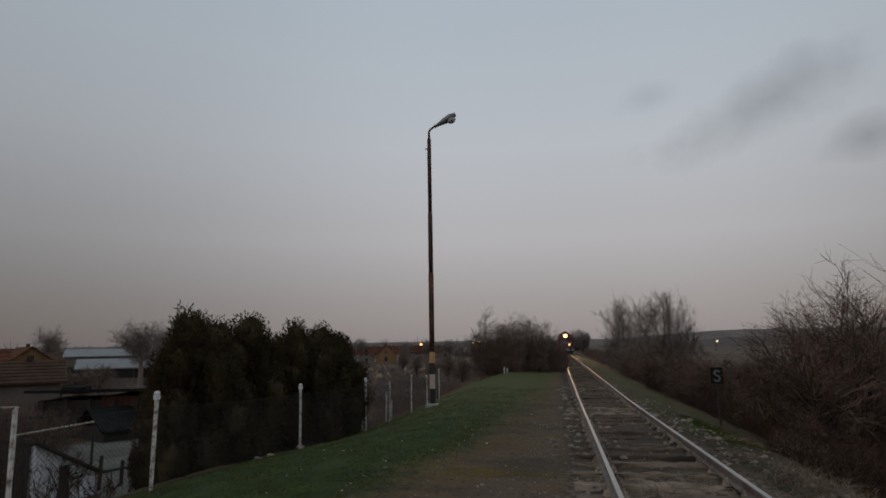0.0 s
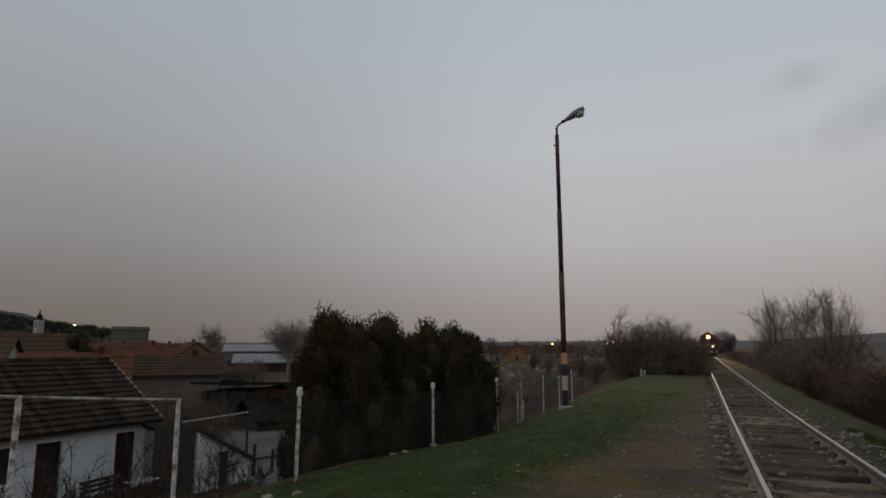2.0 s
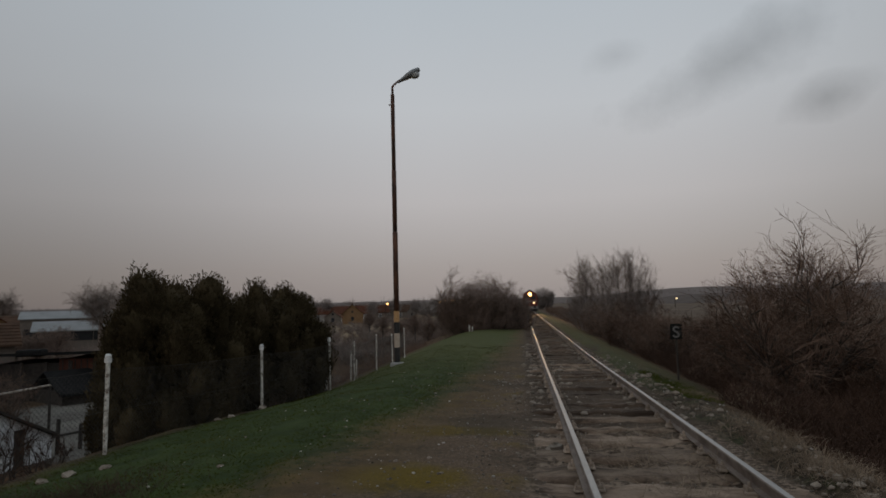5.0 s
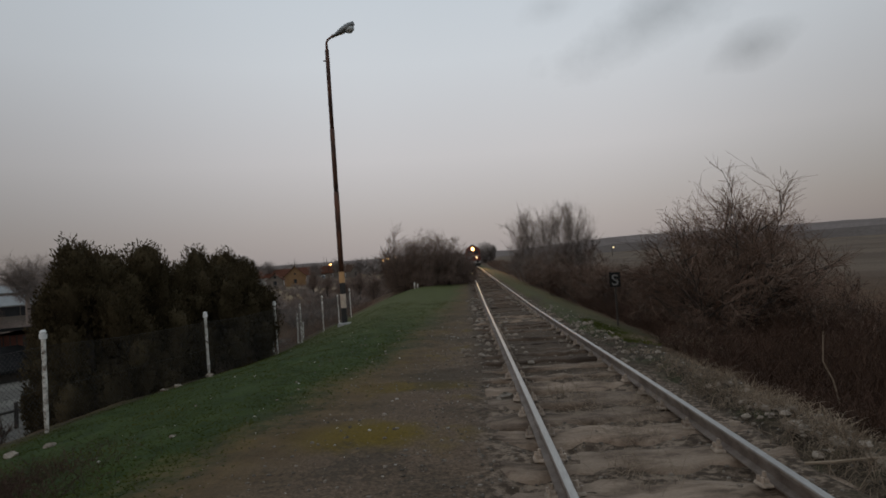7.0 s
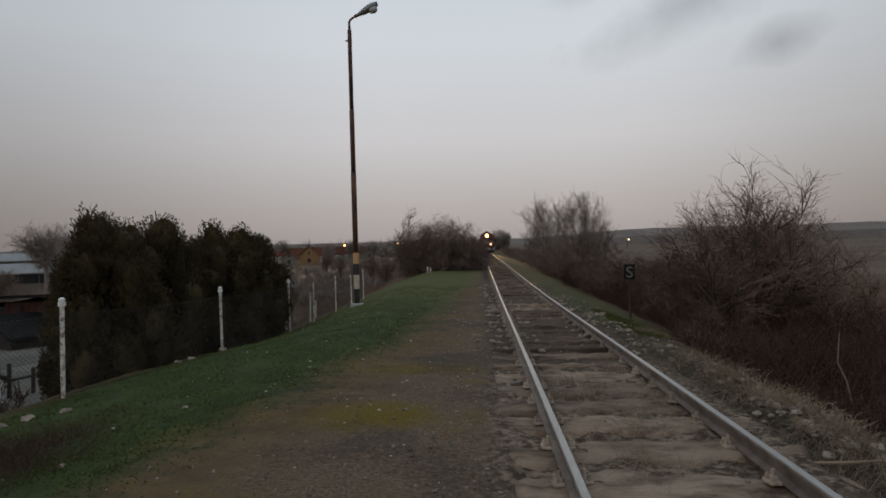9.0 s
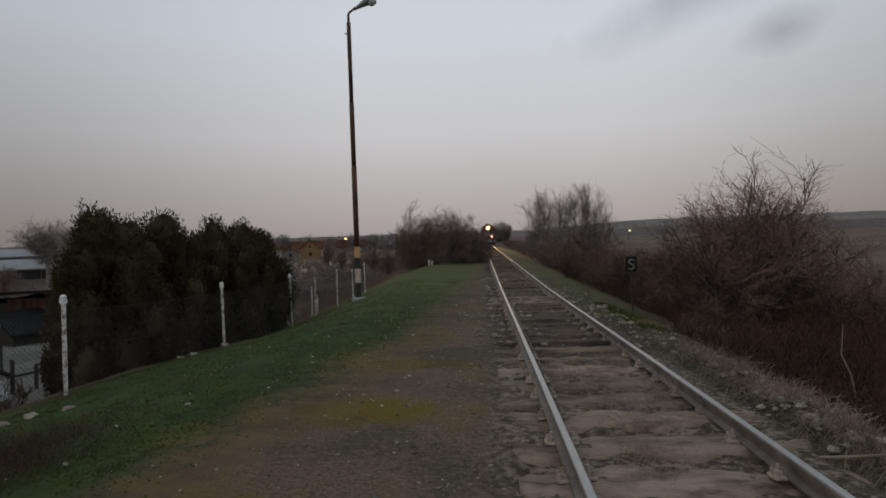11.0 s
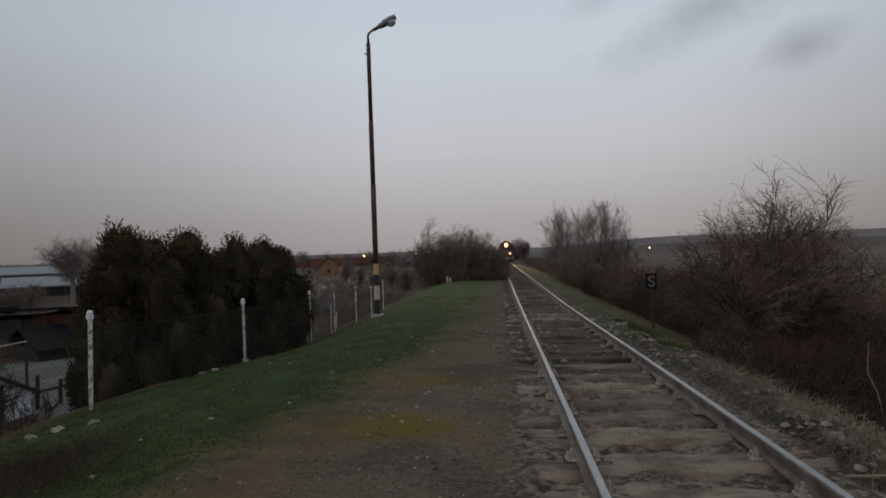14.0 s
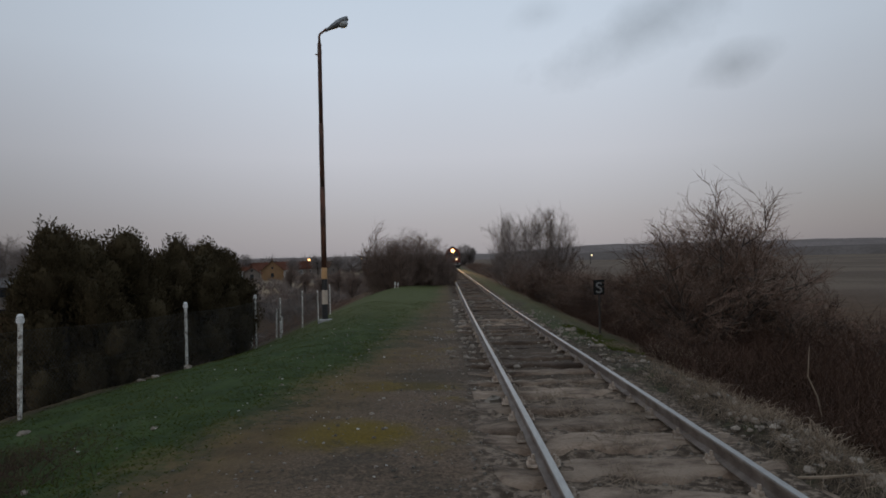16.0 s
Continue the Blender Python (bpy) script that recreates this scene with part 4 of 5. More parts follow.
def right_scrub(r):
    y = 5 + 60 * r.random() ** 1.6
    x = 3.6 + 0.02 * y + abs(r.gauss(0, 3.2)) + (0.9 * smooth(13, 16, y))
    return x, y, 0.35 + 0.65 * smooth(3.6, 6.2, x) + 0.25 * noise.noise((x * 0.4, y * 0.3, 1))


lone("bramble", canes(34000, right_scrub, 51, 0.5, 1.25, 0.006), BRAMBLE, "dark tangled bramble beyond the rails", "bramble", kind="stuff")


def left_scrub(r):
    y = 18 + 30 * r.random()
    x = -7.2 - abs(r.gauss(0, 3.0))
    return x, y, 0.8 + 0.4 * noise.noise((x * 0.4, y * 0.3, 4))


lone("bank_scrub", canes(6000, left_scrub, 53, 0.5, 1.1, 0.006), TWIG, "dry brown scrub below the bank", "scrub", kind="stuff")

def dry_tuft(r):
    cx, cy = r.choice(((4.4, 13.2), (4.7, 12.4), (4.9, 13.6)))
    return r.gauss(cx, 0.22), r.gauss(cy, 0.3)


lone("dry_tuft", stalks(500, dry_tuft, 8, 0.3, 0.75, 0.003), DRY, "tuft of tall pale dry stalks beside the bramble", "weeds", kind="stuff")
s = Shape()
q = polar(29.0, 9.6)
z = ground_z(q.x, q.y)
s.tube([(q.x + 0.12, q.y, z - 0.05), (q.x + 0.05, q.y, z + 0.3), (q.x - 0.05, q.y + 0.02, z + 0.55), (q.x - 0.03, q.y, z + 0.95)], [0.011, 0.010, 0.008, 0.005], 6)
fs = Shape().tube([(2.55, 5.08, -0.11), (2.75, 5.02, -0.09), (3.0, 5.0, -0.07), (3.35, 5.02, -0.08)], [0.012, 0.014, 0.011, 0.006], 6)
lone("fallen_stick", fs, DRY, "pale stick lying across the dry grass", "stick")
lone("dry_stick", s, DRY, "pale dry stalk standing in the bramble", "stick")


# ---------------------------------------------------------------- cypress trees behind the fence
def cypress(x, y, z, radius, height, seed, plumes=46):
    r = random.Random(seed)
    ob = thing("cypress_tree", "dark green bushy cypress behind the fence", "tree", "cypresses behind the fence", at=pose(x, y, z))
    part("trunk", Shape().tube([(0, 0, -0.3), (0.03, 0, height * 0.5), (0, 0.03, height * 0.8)], [0.13, 0.09, 0.03], 8), BARK, ob)
    crown = Shape()
    core = Shape()
    for i in range(plumes):
        a = r.uniform(0, 6.283)
        t = r.random() ** 1.0
        h = height * lerp(0.03, 0.86, t)
        rr = radius * (1 - 0.55 * smooth(0.45, 1.0, t)) * math.sqrt(r.uniform(0.25, 1)) * (0.75 + 0.25 * smooth(0, 0.25, t))
        c = Vector((math.cos(a) * rr, math.sin(a) * rr, h))
        w, tall = radius * r.uniform(0.28, 0.44), height * r.uniform(0.10, 0.18)
        core.lump(c, (w * 0.62, w * 0.62, tall * 0.66), r, 0.3, 6, 8)
        for _ in range(860):
            u, v = r.uniform(0, 6.283), math.acos(r.uniform(-0.8, 1))
            k = r.uniform(0.4, 1.05)
            p = c + Vector((math.sin(v) * math.cos(u) * w * k, math.sin(v) * math.sin(u) * w * k, math.cos(v) * tall * k))
            d = Vector((math.cos(u) * 0.5 + r.gauss(0, 0.35), math.sin(u) * 0.5 + r.gauss(0, 0.35), 0.9 + r.gauss(0, 0.3))).normalized()
            side = d.cross(Vector((r.gauss(0, 1), r.gauss(0, 1), r.gauss(0, 1)))).normalized()
            L, W = r.uniform(0.06, 0.13), r.uniform(0.010, 0.022)
            crown.add([tuple(p), tuple(p + d * L * 0.5 + side * W), tuple(p + d * L), tuple(p + d * L * 0.5 - side * W)], [(0, 1, 2, 3)])
    crown_ob = part("crown", crown, LEAF, ob, "dense upright sprays of dark foliage")
    part("inner_foliage", core, LEAF, crown_ob, "", True)
    return ob


def cyp(az, rr, top_el, radius, seed, plumes=58):
    q = polar(az, rr)
    z = ground_z(q.x, q.y)
    cypress(q.x, q.y, z, radius, EYE + rr * math.tan(radians(top_el + 0.3)) - z, seed, plumes)


cyp(-33.4, 16.9, -0.6, 0.6, 66, 26)
cyp(-31.4, 17.2, 3.35, 1.2, 61)
cyp(-28.6, 18.4, 3.4, 1.3, 62)
cyp(-25.4, 20.0, 1.6, 1.1, 63)
cyp(-22.7, 21.0, 2.5, 1.25, 64)
cyp(-20.4, 22.6, 1.9, 1.25, 65)


# ---------------------------------------------------------------- the limewashed house below the bank
def near_house():
    m = pose(-19.72, 18.87, -3.36, 0, 0, math.degrees(math.atan2(-0.997, -0.077)))
    # local x runs along the facade away from the near corner, local y towards the track
    ob = thing("white_house", "low white house with weathered tiles and brown doors", "house", at=m)
    L, D, E, R = 12.0, 6.04, 2.5, 4.52
    doors = [(0.59, 1.43), (3.4, 4.28)]
    win = (4.92, 6.1)
    xs = [0.0, doors[0][0], doors[0][1], doors[1][0], doors[1][1], win[0], win[1], L]
    for a, b in ((xs[0], xs[1]), (xs[2], xs[3]), (xs[4], xs[5]), (xs[6], xs[7])):
        part("wall", Shape().box((a, -0.35, -0.2), (b, 0, E)), LIME, ob, "limewashed front wall")
    for a, b in (*doors, win):
        part("lintel", Shape().box((a, -0.35, 2.0), (b, 0, E)), LIME, ob)
    part("apron", Shape().box((win[0], -0.35, -0.2), (win[1], 0, 0.9)), LIME, ob)
    rest = Shape()
    for x0, x1 in ((0, 0.35), (L - 0.35, L)):
        rest.prism([(-D, -0.2), (-0.352, -0.2), (-0.352, E + 0.1), (-D / 2, R - 0.25), (-D, E)], x0, x1, Matrix(((0, 1, 0, 0), (1, 0, 0, 0), (0, 0, 1, 0), (0, 0, 0, 1))))
    rest.box((0.352, -D, -0.2), (L - 0.352, -D + 0.35, E))
    part("gable_walls", rest, PLASTER, ob)
    for a, b in doors:
        d = part("door", Shape().box((a + 0.06, -0.26, -0.1), (b - 0.06, -0.21, 1.96)), DOOR, ob, "dark red-brown plank door")
        f = Shape().box((a, -0.3, -0.1), (a + 0.058, -0.12, 2.0)).box((b - 0.058, -0.3, -0.1), (b, -0.12, 2.0)).box((a + 0.058, -0.3, 1.962), (b - 0.058, -0.12, 2.0))
        part("door_frame", f, DARK, d)
        for k in range(1, 5):
            x = lerp(a + 0.06, b - 0.06, k / 5)
            part("batten", Shape().box((x - 0.012, -0.208, -0.1), (x + 0.012, -0.196, 1.95)), DOOR, d)
    w = part("window", Shape().box((win[0], -0.2, 0.9), (win[1], -0.17, 2.0)), PANE, ob, "dark shuttered window")
    f = Shape()
    for a, b, c, d in ((win[0], win[0] + 0.07, 0.9, 2.0), (win[1] - 0.07, win[1], 0.9, 2.0), (win[0] + 0.07, win[1] - 0.07, 1.93, 2.0), (win[0] + 0.07, win[1] - 0.07, 0.9, 0.97), (5.48, 5.54, 0.97, 1.93)):
        f.box((a, -0.168, c), (b, -0.1, d))
    part("window_frame", f, DARK, w)
    part("window_sill", Shape().box((win[0] - 0.1, -0.165, 0.83), (win[1] + 0.1, 0.08, 0.897), bevel=0.01), LIME, w)
    # tiled roof, course by course
    r = random.Random(3)
    over = 0.35
    slope = math.atan2(R - E, D / 2)
    run = (D / 2 + over) / math.cos(slope)
    roof = part("roof", Shape().prism([(over, E - over * math.tan(slope) - 0.02), (over, E - over * math.tan(slope) + 0.05), (-D / 2, R + 0.03), (-D - over, E - over * math.tan(slope) + 0.05), (-D - over, E - over * math.tan(slope) - 0.02), (-D / 2, R - 0.06)], -0.25, L + 0.25, Matrix(((0, 1, 0, 0), (1, 0, 0, 0), (0, 0, 1, 0), (0, 0, 0, 1)))), DARK, ob, "tiled gable roof")
    n = 13
    for i in range(n):
        s = Shape()
        step_ = run / n
        for k in range(50):
            x0 = -0.27 + k * 0.25 + (0.0 if i % 2 else 0.0)
            if x0 > L:
                break
            j = r.uniform(-0.012, 0.012)
            lift = r.uniform(0, 0.018)
            up0, up1 = i * step_ - 0.03 + j, (i + 1) * step_ + 0.05
            def on(u, off):
                return (over - u * math.cos(slope) + off * math.sin(slope), E - over * math.tan(slope) + 0.055 + u * math.sin(slope) + off * math.cos(slope))
            pr = []
            for xx, hh in ((0.0, 0.03), (0.06, 0.055), (0.13, 0.03), (0.19, 0.022), (0.252, 0.03)):
                pr.append((x0 + xx, hh))
            v, f = [], []
            for xx, hh in pr:
                for u, o in ((up0, 0.0), (up0, hh + 0.06 + lift), (up1, hh - 0.005)):
                    yy, zz = on(u, o)
                    v.append((xx, yy, zz))
            for q in range(4):
                f += [(q * 3, q * 3 + 1, q * 3 + 4, q * 3 + 3), (q * 3 + 1, q * 3 + 2, q * 3 + 5, q * 3 + 4)]
            s.add(v, f)
        part("tile_course", s, TILE, roof)
    ridge = Shape()
    for k in range(32):
        x0 = -0.25 + k * 0.4
        if x0 < L:
            ridge.tube([(x0, -D / 2, R + 0.06), (x0 + 0.42, -D / 2, R + 0.075)], [0.12, 0.13], 8)
    part("ridge_tiles", ridge, TILE, roof)
    verge = Shape()
    for a, b in (((over, E - over * math.tan(slope) + 0.09), (-D / 2, R + 0.1)),):
        verge.tube([(-0.27, a[0], a[1]), (-0.27, b[0], b[1])], 0.05, 6)
    part("verge", verge, PLASTER, roof, "pale mortar verge")
    return ob


near_house()


def bench():
    c = Vector((-17.97, 15.52, -3.38))
    ob = thing("garden_bench", "dark slatted wooden bench by the house wall", "bench", at=pose(*c, 0, 0, 94))
    for k in range(3):
        part("seat_slat", Shape().box((-0.75, -0.18 + k * 0.14, 0.42), (0.75, -0.07 + k * 0.14, 0.46), bevel=0.008), DARK, ob)
    for k in range(3):
        part("back_slat", Shape().box((-0.75, 0.2 + k * 0.02, 0.56 + k * 0.14), (0.75, 0.23 + k * 0.02, 0.66 + k * 0.14)), DARK, ob)
    for x in (-0.6, 0.6):
        part("leg", Shape().box((x - 0.03, -0.18, 0), (x + 0.03, -0.12, 0.42)), DARK, ob)
        part("leg", Shape().box((x - 0.03, 0.14, 0), (x + 0.03, 0.2, 0.95)), DARK, ob)
    t = thing("garden_table", "small pale-topped garden table beside the bench", "table", at=pose(-17.57, 16.62, -3.38, 0, 0, 94))
    part("tabletop", Shape().box((-0.5, -0.3, 0.68), (0.5, 0.3, 0.72), bevel=0.01), PLASTER, t)
    for x in (-0.42, 0.42):
        for y in (-0.24, 0.24):
            part("leg", Shape().box((x - 0.025, y - 0.025, 0), (x + 0.025, y + 0.025, 0.68)), DARK, t)


bench()


def plank_screen():
    """The tall dark plank gate between the house and the outhouse."""
    a, b = polar(-45.7, 25.4), polar(-42.6, 25.0)
    d = b - a
    ob = thing("plank_gate", "tall dark plank gate between house and lean-to", "gate", at=pose(a.x, a.y, -3.45, 0, 0, math.degrees(math.atan2(d.y, d.x))))
    n = 8
    for k in range(n):
        x = d.length * k / n
        part("plank", Shape().box((x + 0.006, 0, -0.1), (x + d.length / n - 0.006, 0.03, 2.35 + 0.05 * math.sin(k * 2.3))), DARK, ob)
    for z in (0.4, 1.9):
        part("cross_rail", Shape().box((0, 0.032, z), (d.length, 0.08, z + 0.1)), DARK, ob)


plank_screen()


def outhouse():
    """The small limewashed lean-to next to the house."""
    ob = thing("outhouse", "small white lean-to with a dark sloping roof", "shed", at=pose(-16.88, 18.43, -3.36, 0, 0, math.degrees(math.atan2(2.5, 0.2))))
    L, D = 2.55, 3.0
    k = (2.05, 0.75)
    top = lambda x: lerp(k[0], k[1], x / L)
    wall = Shape()
    sw = Matrix(((1, 0, 0, 0), (0, 1, 0, 0), (0, 0, 1, 0), (0, 0, 0, 1)))
    for a, b, lo in ((0, 0.98, -0.2), (1.54, L, -0.2), (0.98, 1.54, 1.22)):
        wall.prism([(a, lo), (b, lo), (b, top(b)), (a, top(a))], 0.0, 0.25, sw)
    part("wall", wall, LIME, ob, "limewashed wall with worn patches")
    part("back_wall", Shape().prism([(0, -0.2), (L, -0.2), (L, k[1]), (0, k[0])], D - 0.25, D, sw), PLASTER, ob)
    part("side_wall", Shape().box((0, 0.252, -0.2), (0.25, D - 0.252, k[0] - 0.1)), PLASTER, ob)
    part("door", Shape().box((1.0, 0.12, -0.1), (1.52, 0.17, 1.2)), DARK, ob, "low dark door")
    part("roof", Shape().prism([(-0.2, k[0] + 0.09), (L + 0.15, k[1] - 0.03), (L + 0.15, k[1] + 0.05), (-0.2, k[0] + 0.17)], -0.2, D + 0.2, sw), DARK, ob, "dark lean-to roof")


outhouse()


def simple_roof(ob, L, D, E, R, mat, over=0.4, courses=1):
    """Two slopes, each one slab whose upper side steps up course by course."""
    sl = (R - E) / (D / 2)
    y0, z0 = D / 2 + over, E - over * sl
    rows = max(1, courses)
    for sgn in (1, -1):
        top = []
        for i in range(rows):
            for t, lift in ((i / rows, 0.15), ((i + 1) / rows, 0.09)):
                top.append((sgn * lerp(y0, 0, t), lerp(z0, R, t) + lift))
        outline = [(sgn * y0, z0)] + top + [(0.0, R)]
        part("roof", Shape().prism(outline, -L / 2 - over, L / 2 + over, Matrix(((0, 1, 0, 0), (1, 0, 0, 0), (0, 0, 1, 0), (0, 0, 0, 1)))), mat, ob)


def village_house(az, rr, yaw, L, D, E, R, wall, roof, label, base=-3.4, windows=2, lit=False):
    q = polar(az, rr)
    ob = thing("house", label, "house", "village houses", at=pose(q.x, q.y, base, 0, 0, yaw))
    w = Shape().box((-L / 2, -D / 2, -0.3), (L / 2, D / 2, E))
    swap = Matrix(((0, 1, 0, 0), (1, 0, 0, 0), (0, 0, 1, 0), (0, 0, 0, 1)))
    for x0 in (-L / 2, L / 2 - 0.3):
        w.prism([(-D / 2, E), (D / 2, E), (0, R - 0.05)], x0, x0 + 0.3, swap)
    part("wall", w, wall, ob)
    simple_roof(ob, L, D, E, R, roof, 0.4, 7)
    part("chimney", Shape().box((L * 0.2, -0.22, R - 0.9), (L * 0.2 + 0.4, 0.2, R + 0.45), bevel=0.03), TILE_BROWN, ob)
    for sgn in (-1, 1):
        for k in range(windows):
            x = L * ((k + 0.5) / windows - 0.5)
            win = part("window", Shape().box((x - 0.5, sgn * (D / 2 + 0.01) - 0.03, 0.95), (x + 0.5, sgn * (D / 2 + 0.01) + 0.03, 2.15)), PANE, ob)
            fr = Shape()
            for a, b, c, d in ((-0.58, -0.5, 0.88, 2.23), (0.5, 0.58, 0.88, 2.23), (-0.5, 0.5, 2.15, 2.23), (-0.5, 0.5, 0.88, 0.95), (-0.03, 0.03, 0.95, 2.15)):
                fr.box((x + a, sgn * (D / 2 + 0.02) - 0.05, c), (x + b, sgn * (D / 2 + 0.02) + 0.05, d))
            part("window_frame", fr, LIME, win)
        gw = part("window", Shape().box((sgn * (L / 2 + 0.01) - 0.03, -0.45, 0.95), (sgn * (L / 2 + 0.01) + 0.03, 0.45, 2.15)), PANE, ob)
        part("attic_window", Shape().box((sgn * (L / 2 + 0.01) - 0.03, -0.3, E + 0.4), (sgn * (L / 2 + 0.01) + 0.03, 0.3, E + 1.0)), PANE, ob)
    return ob


village_house(-55.1, 70, 46, 8.0, 7, 4.0, 6.4, LIME, TILE_BROWN, "white village house under a broad brown tiled roof")
village_house(-59.5, 66, 40, 9, 8, 3.2, 5.9, PLASTER, TILE_BROWN, "low village house with a brown tiled roof")
village_house(-51.5, 46, 48, 5.5, 6, 2.6, 4.75, PLASTER, TILE_RED, "low house with an orange-red tiled roof")
village_house(-47.6, 80, 44, 9, 8, 3.0, 5.5, PLASTER, TILE_RED, "long house with a red tiled roof")
village_house(-43.3, 104, -38, 11, 5.6, 3.8, 5.9, YELLOW, TILE_RED, "ochre house with a red tiled gable roof")
village_house(-44.6, 58, 46, 7.2, 4.4, 3.1, 4.45, BLOCK_WALL, TILE_BROWN, "low barn with a brown tiled roof", windows=0)
village_house(-49.6, 105, 38, 11, 8, 3.0, 5.6, PLASTER, TILE_RED, "village house with a faded red roof")
village_house(-46.0, 118, 52, 10, 8, 3.0, 5.8, PLASTER, TILE_BROWN, "far village house with a brown tiled roof")
village_house(-41.0, 150, 45, 12, 8, 2.8, 5.0, BLOCK_WALL, TILE_BROWN, "far village house with a dull brown roof")
village_house(-16.8, 185, -75, 8, 4.6, 2.5, 4.1, BLOCK_WALL, TILE_RED, "small brown house with white window frames and a red roof")
village_house(-15.1, 200, -75, 10, 6.5, 3.0, 5.9, YELLOW, TILE_BROWN, "ochre house with a brown tiled roof")
village_house(-15.6, 235, 10, 16, 8, 2.9, 5.4, PLASTER, TILE_RED, "far house with a red tiled roof")
village_house(-19.0, 240, 20, 14, 8, 2.9, 5.4, PLASTER, TILE_RED, "far house with a dull red tiled roof")
village_house(-13.4, 255, 15, 13, 8, 2.9, 5.6, BLOCK_WALL, TILE_RED, "far house with a dull red tiled roof")
village_house(-10.9, 270, -20, 12, 8, 2.9, 5.4, BLOCK_WALL, TILE_BROWN, "far house with a brown tiled roof")
village_house(-58.5, 85, 25, 14, 9, 2.9, 5.6, PLASTER, TILE_RED, "village house with a red tiled roof")


def long_shed():
    a, b = polar(-42.3, 46), polar(-32.5, 43)
    d = b - a
    ob = thing("long_shed", "long dark shed with a flat felt roof and rusty red boards", "shed", at=pose(a.x, a.y, -3.4, 0, 0, math.degrees(math.atan2(d.y, d.x))))
    L = d.length
    part("wall", Shape().box((0, 0.1, -0.2), (L * 0.45, 4.5, 2.2)), DARK, ob, "dark boarded wall")
    red = part("red_wall", Shape().box((L * 0.45 + 0.01, 0.1, -0.2), (L, 4.5, 2.4)), RUST_WALL, ob, "rusty red boarded wall")
    for k in range(13):
        x = L * 0.45 + 0.2 + k * (L * 0.55 - 0.4) / 12
        part("board_joint", Shape().box((x, 0.05, -0.2), (x + 0.05, 0.098, 2.38)), DARK, red)
    for k in range(6):
        x = 0.3 + k * L / 6
        part("post", Shape().box((x, -0.25, -0.2), (x + 0.14, -0.11, 2.3)), DARK, ob)
    part("roof", Shape().prism([(-0.6, 2.72), (5.2, 2.35), (5.2, 2.5), (-0.6, 2.87)], -0.5, L + 0.5, Matrix(((0, 1, 0, 0), (1, 0, 0, 0), (0, 0, 1, 0), (0, 0, 0, 1)))), FELT, ob, "black felt roof")
    part("vent", Shape().box((1.2, 0.2, 2.6), (2.6, 1.2, 3.0), bevel=0.08), FELT, ob)


long_shed()


def dark_hut():
    q = polar(-36.0, 44)
    ob = thing("yard_hut", "low hut with a black felt gable roof", "shed", at=pose(q.x, q.y, -3.4, 0, 0, 62))
    part("wall", Shape().box((-2.2, -1.7, -0.2), (2.2, 1.7, 0.75)), DARK, ob)
    simple_roof(ob, 4.4, 3.6, 0.7, 1.75, FELT, 0.3)
    a, b = polar(-43.6, 30), polar(-38.5, 33)
    lone("white_pole", Shape().tube([(a.x, a.y, -1.46), (b.x, b.y, -1.41)], 0.045, 7), PIPE, "long pale pole laid across yard posts", "pole")
    for k, p in enumerate((a, b)):
        lone("yard_post", Shape().tube([(p.x, p.y, ground_z(p.x, p.y) - 0.1), (p.x, p.y, (-1.5, -1.45)[k])], 0.06, 7), DARK, "dark wooden post in the yard", "post", "yard posts")
    for az, rr, h in ((-37.9, 27.5, 1.25), (-39.2, 27, 0.9), (-35.0, 28.5, 1.0), (-36.4, 28, 0.95)):
        p = polar(az, rr)
        lone("yard_post", Shape().tube([(p.x, p.y, -3.6), (p.x + 0.04, p.y, -3.4 + h)], [0.08, 0.07], 7), DARK, "dark wooden post in the yard", "post", "yard posts")
    p, p2 = polar(-39.2, 27), polar(-35.0, 28.5)
    lone("yard_rail", Shape().tube([(p.x, p.y, -2.75), (p2.x, p2.y, -2.75)], 0.05, 6), DARK, "dark wooden rail across the yard", "rail")


dark_hut()


def warehouse(az, rr, L, D, E, yaw):
    q = polar(az, rr)
    ob = thing("warehouse", "long pale warehouse with a light sheet roof", "warehouse", at=pose(q.x, q.y, -3.4, 0, 0, yaw))
    part("wall", Shape().box((-L / 2, -D / 2, -0.3), (L / 2, D / 2, E)), BLOCK_WALL, ob)
    simple_roof(ob, L, D, E, E + 1.2, METAL_SHEET, 0.3)
    for k in range(7):
        x = L * ((k + 0.5) / 7 - 0.5)
        part("window", Shape().box((x - 1.1, -D / 2 - 0.04, 1.6), (x + 1.1, -D / 2 + 0.02, 2.8)), PANE, ob)


warehouse(-35.2, 102, 16, 9, 2.9, 37)
warehouse(-35.6, 128, 22, 10, 4.4, 37)

# roofs and walls far off
q = polar(-47.9, 400)
blk = thing("apartment_block", "grey apartment block far beyond the village", "apartment block", at=pose(q.x, q.y, -3.4, 0, 0, 48))
part("wall", Shape().box((-9.4, -5, 0), (9.4, 5, 14.8)), BLOCK_WALL, blk)
part("roof", Shape().box((-9.9, -5.4, 14.8), (9.9, 5.4, 16.9), bevel=1.6), HILL_WOOD, blk)
# window colour kept close to the wall's, imitating the contrast lost in haze
for fl in range(5):
    for k in range(8):
        part("window", Shape().box((-8.9 + k * 2.35, -5.05, 1.2 + fl * 2.75), (-7.6 + k * 2.35, -4.99, 2.5 + fl * 2.75)), HILL_WOOD, blk)
q = polar(-54.2, 350)
ch = thing("church_tower", "white church tower with a dark spire", "church tower", at=pose(q.x, q.y, -3.4))
part("tower", Shape().box((-1.5, -1.5, 0), (1.5, 1.5, 18.2)), PLASTER, ch)
part("belfry_opening", Shape().box((-0.4, -1.56, 14.6), (0.4, -1.49, 16.8)), PANE, ch)
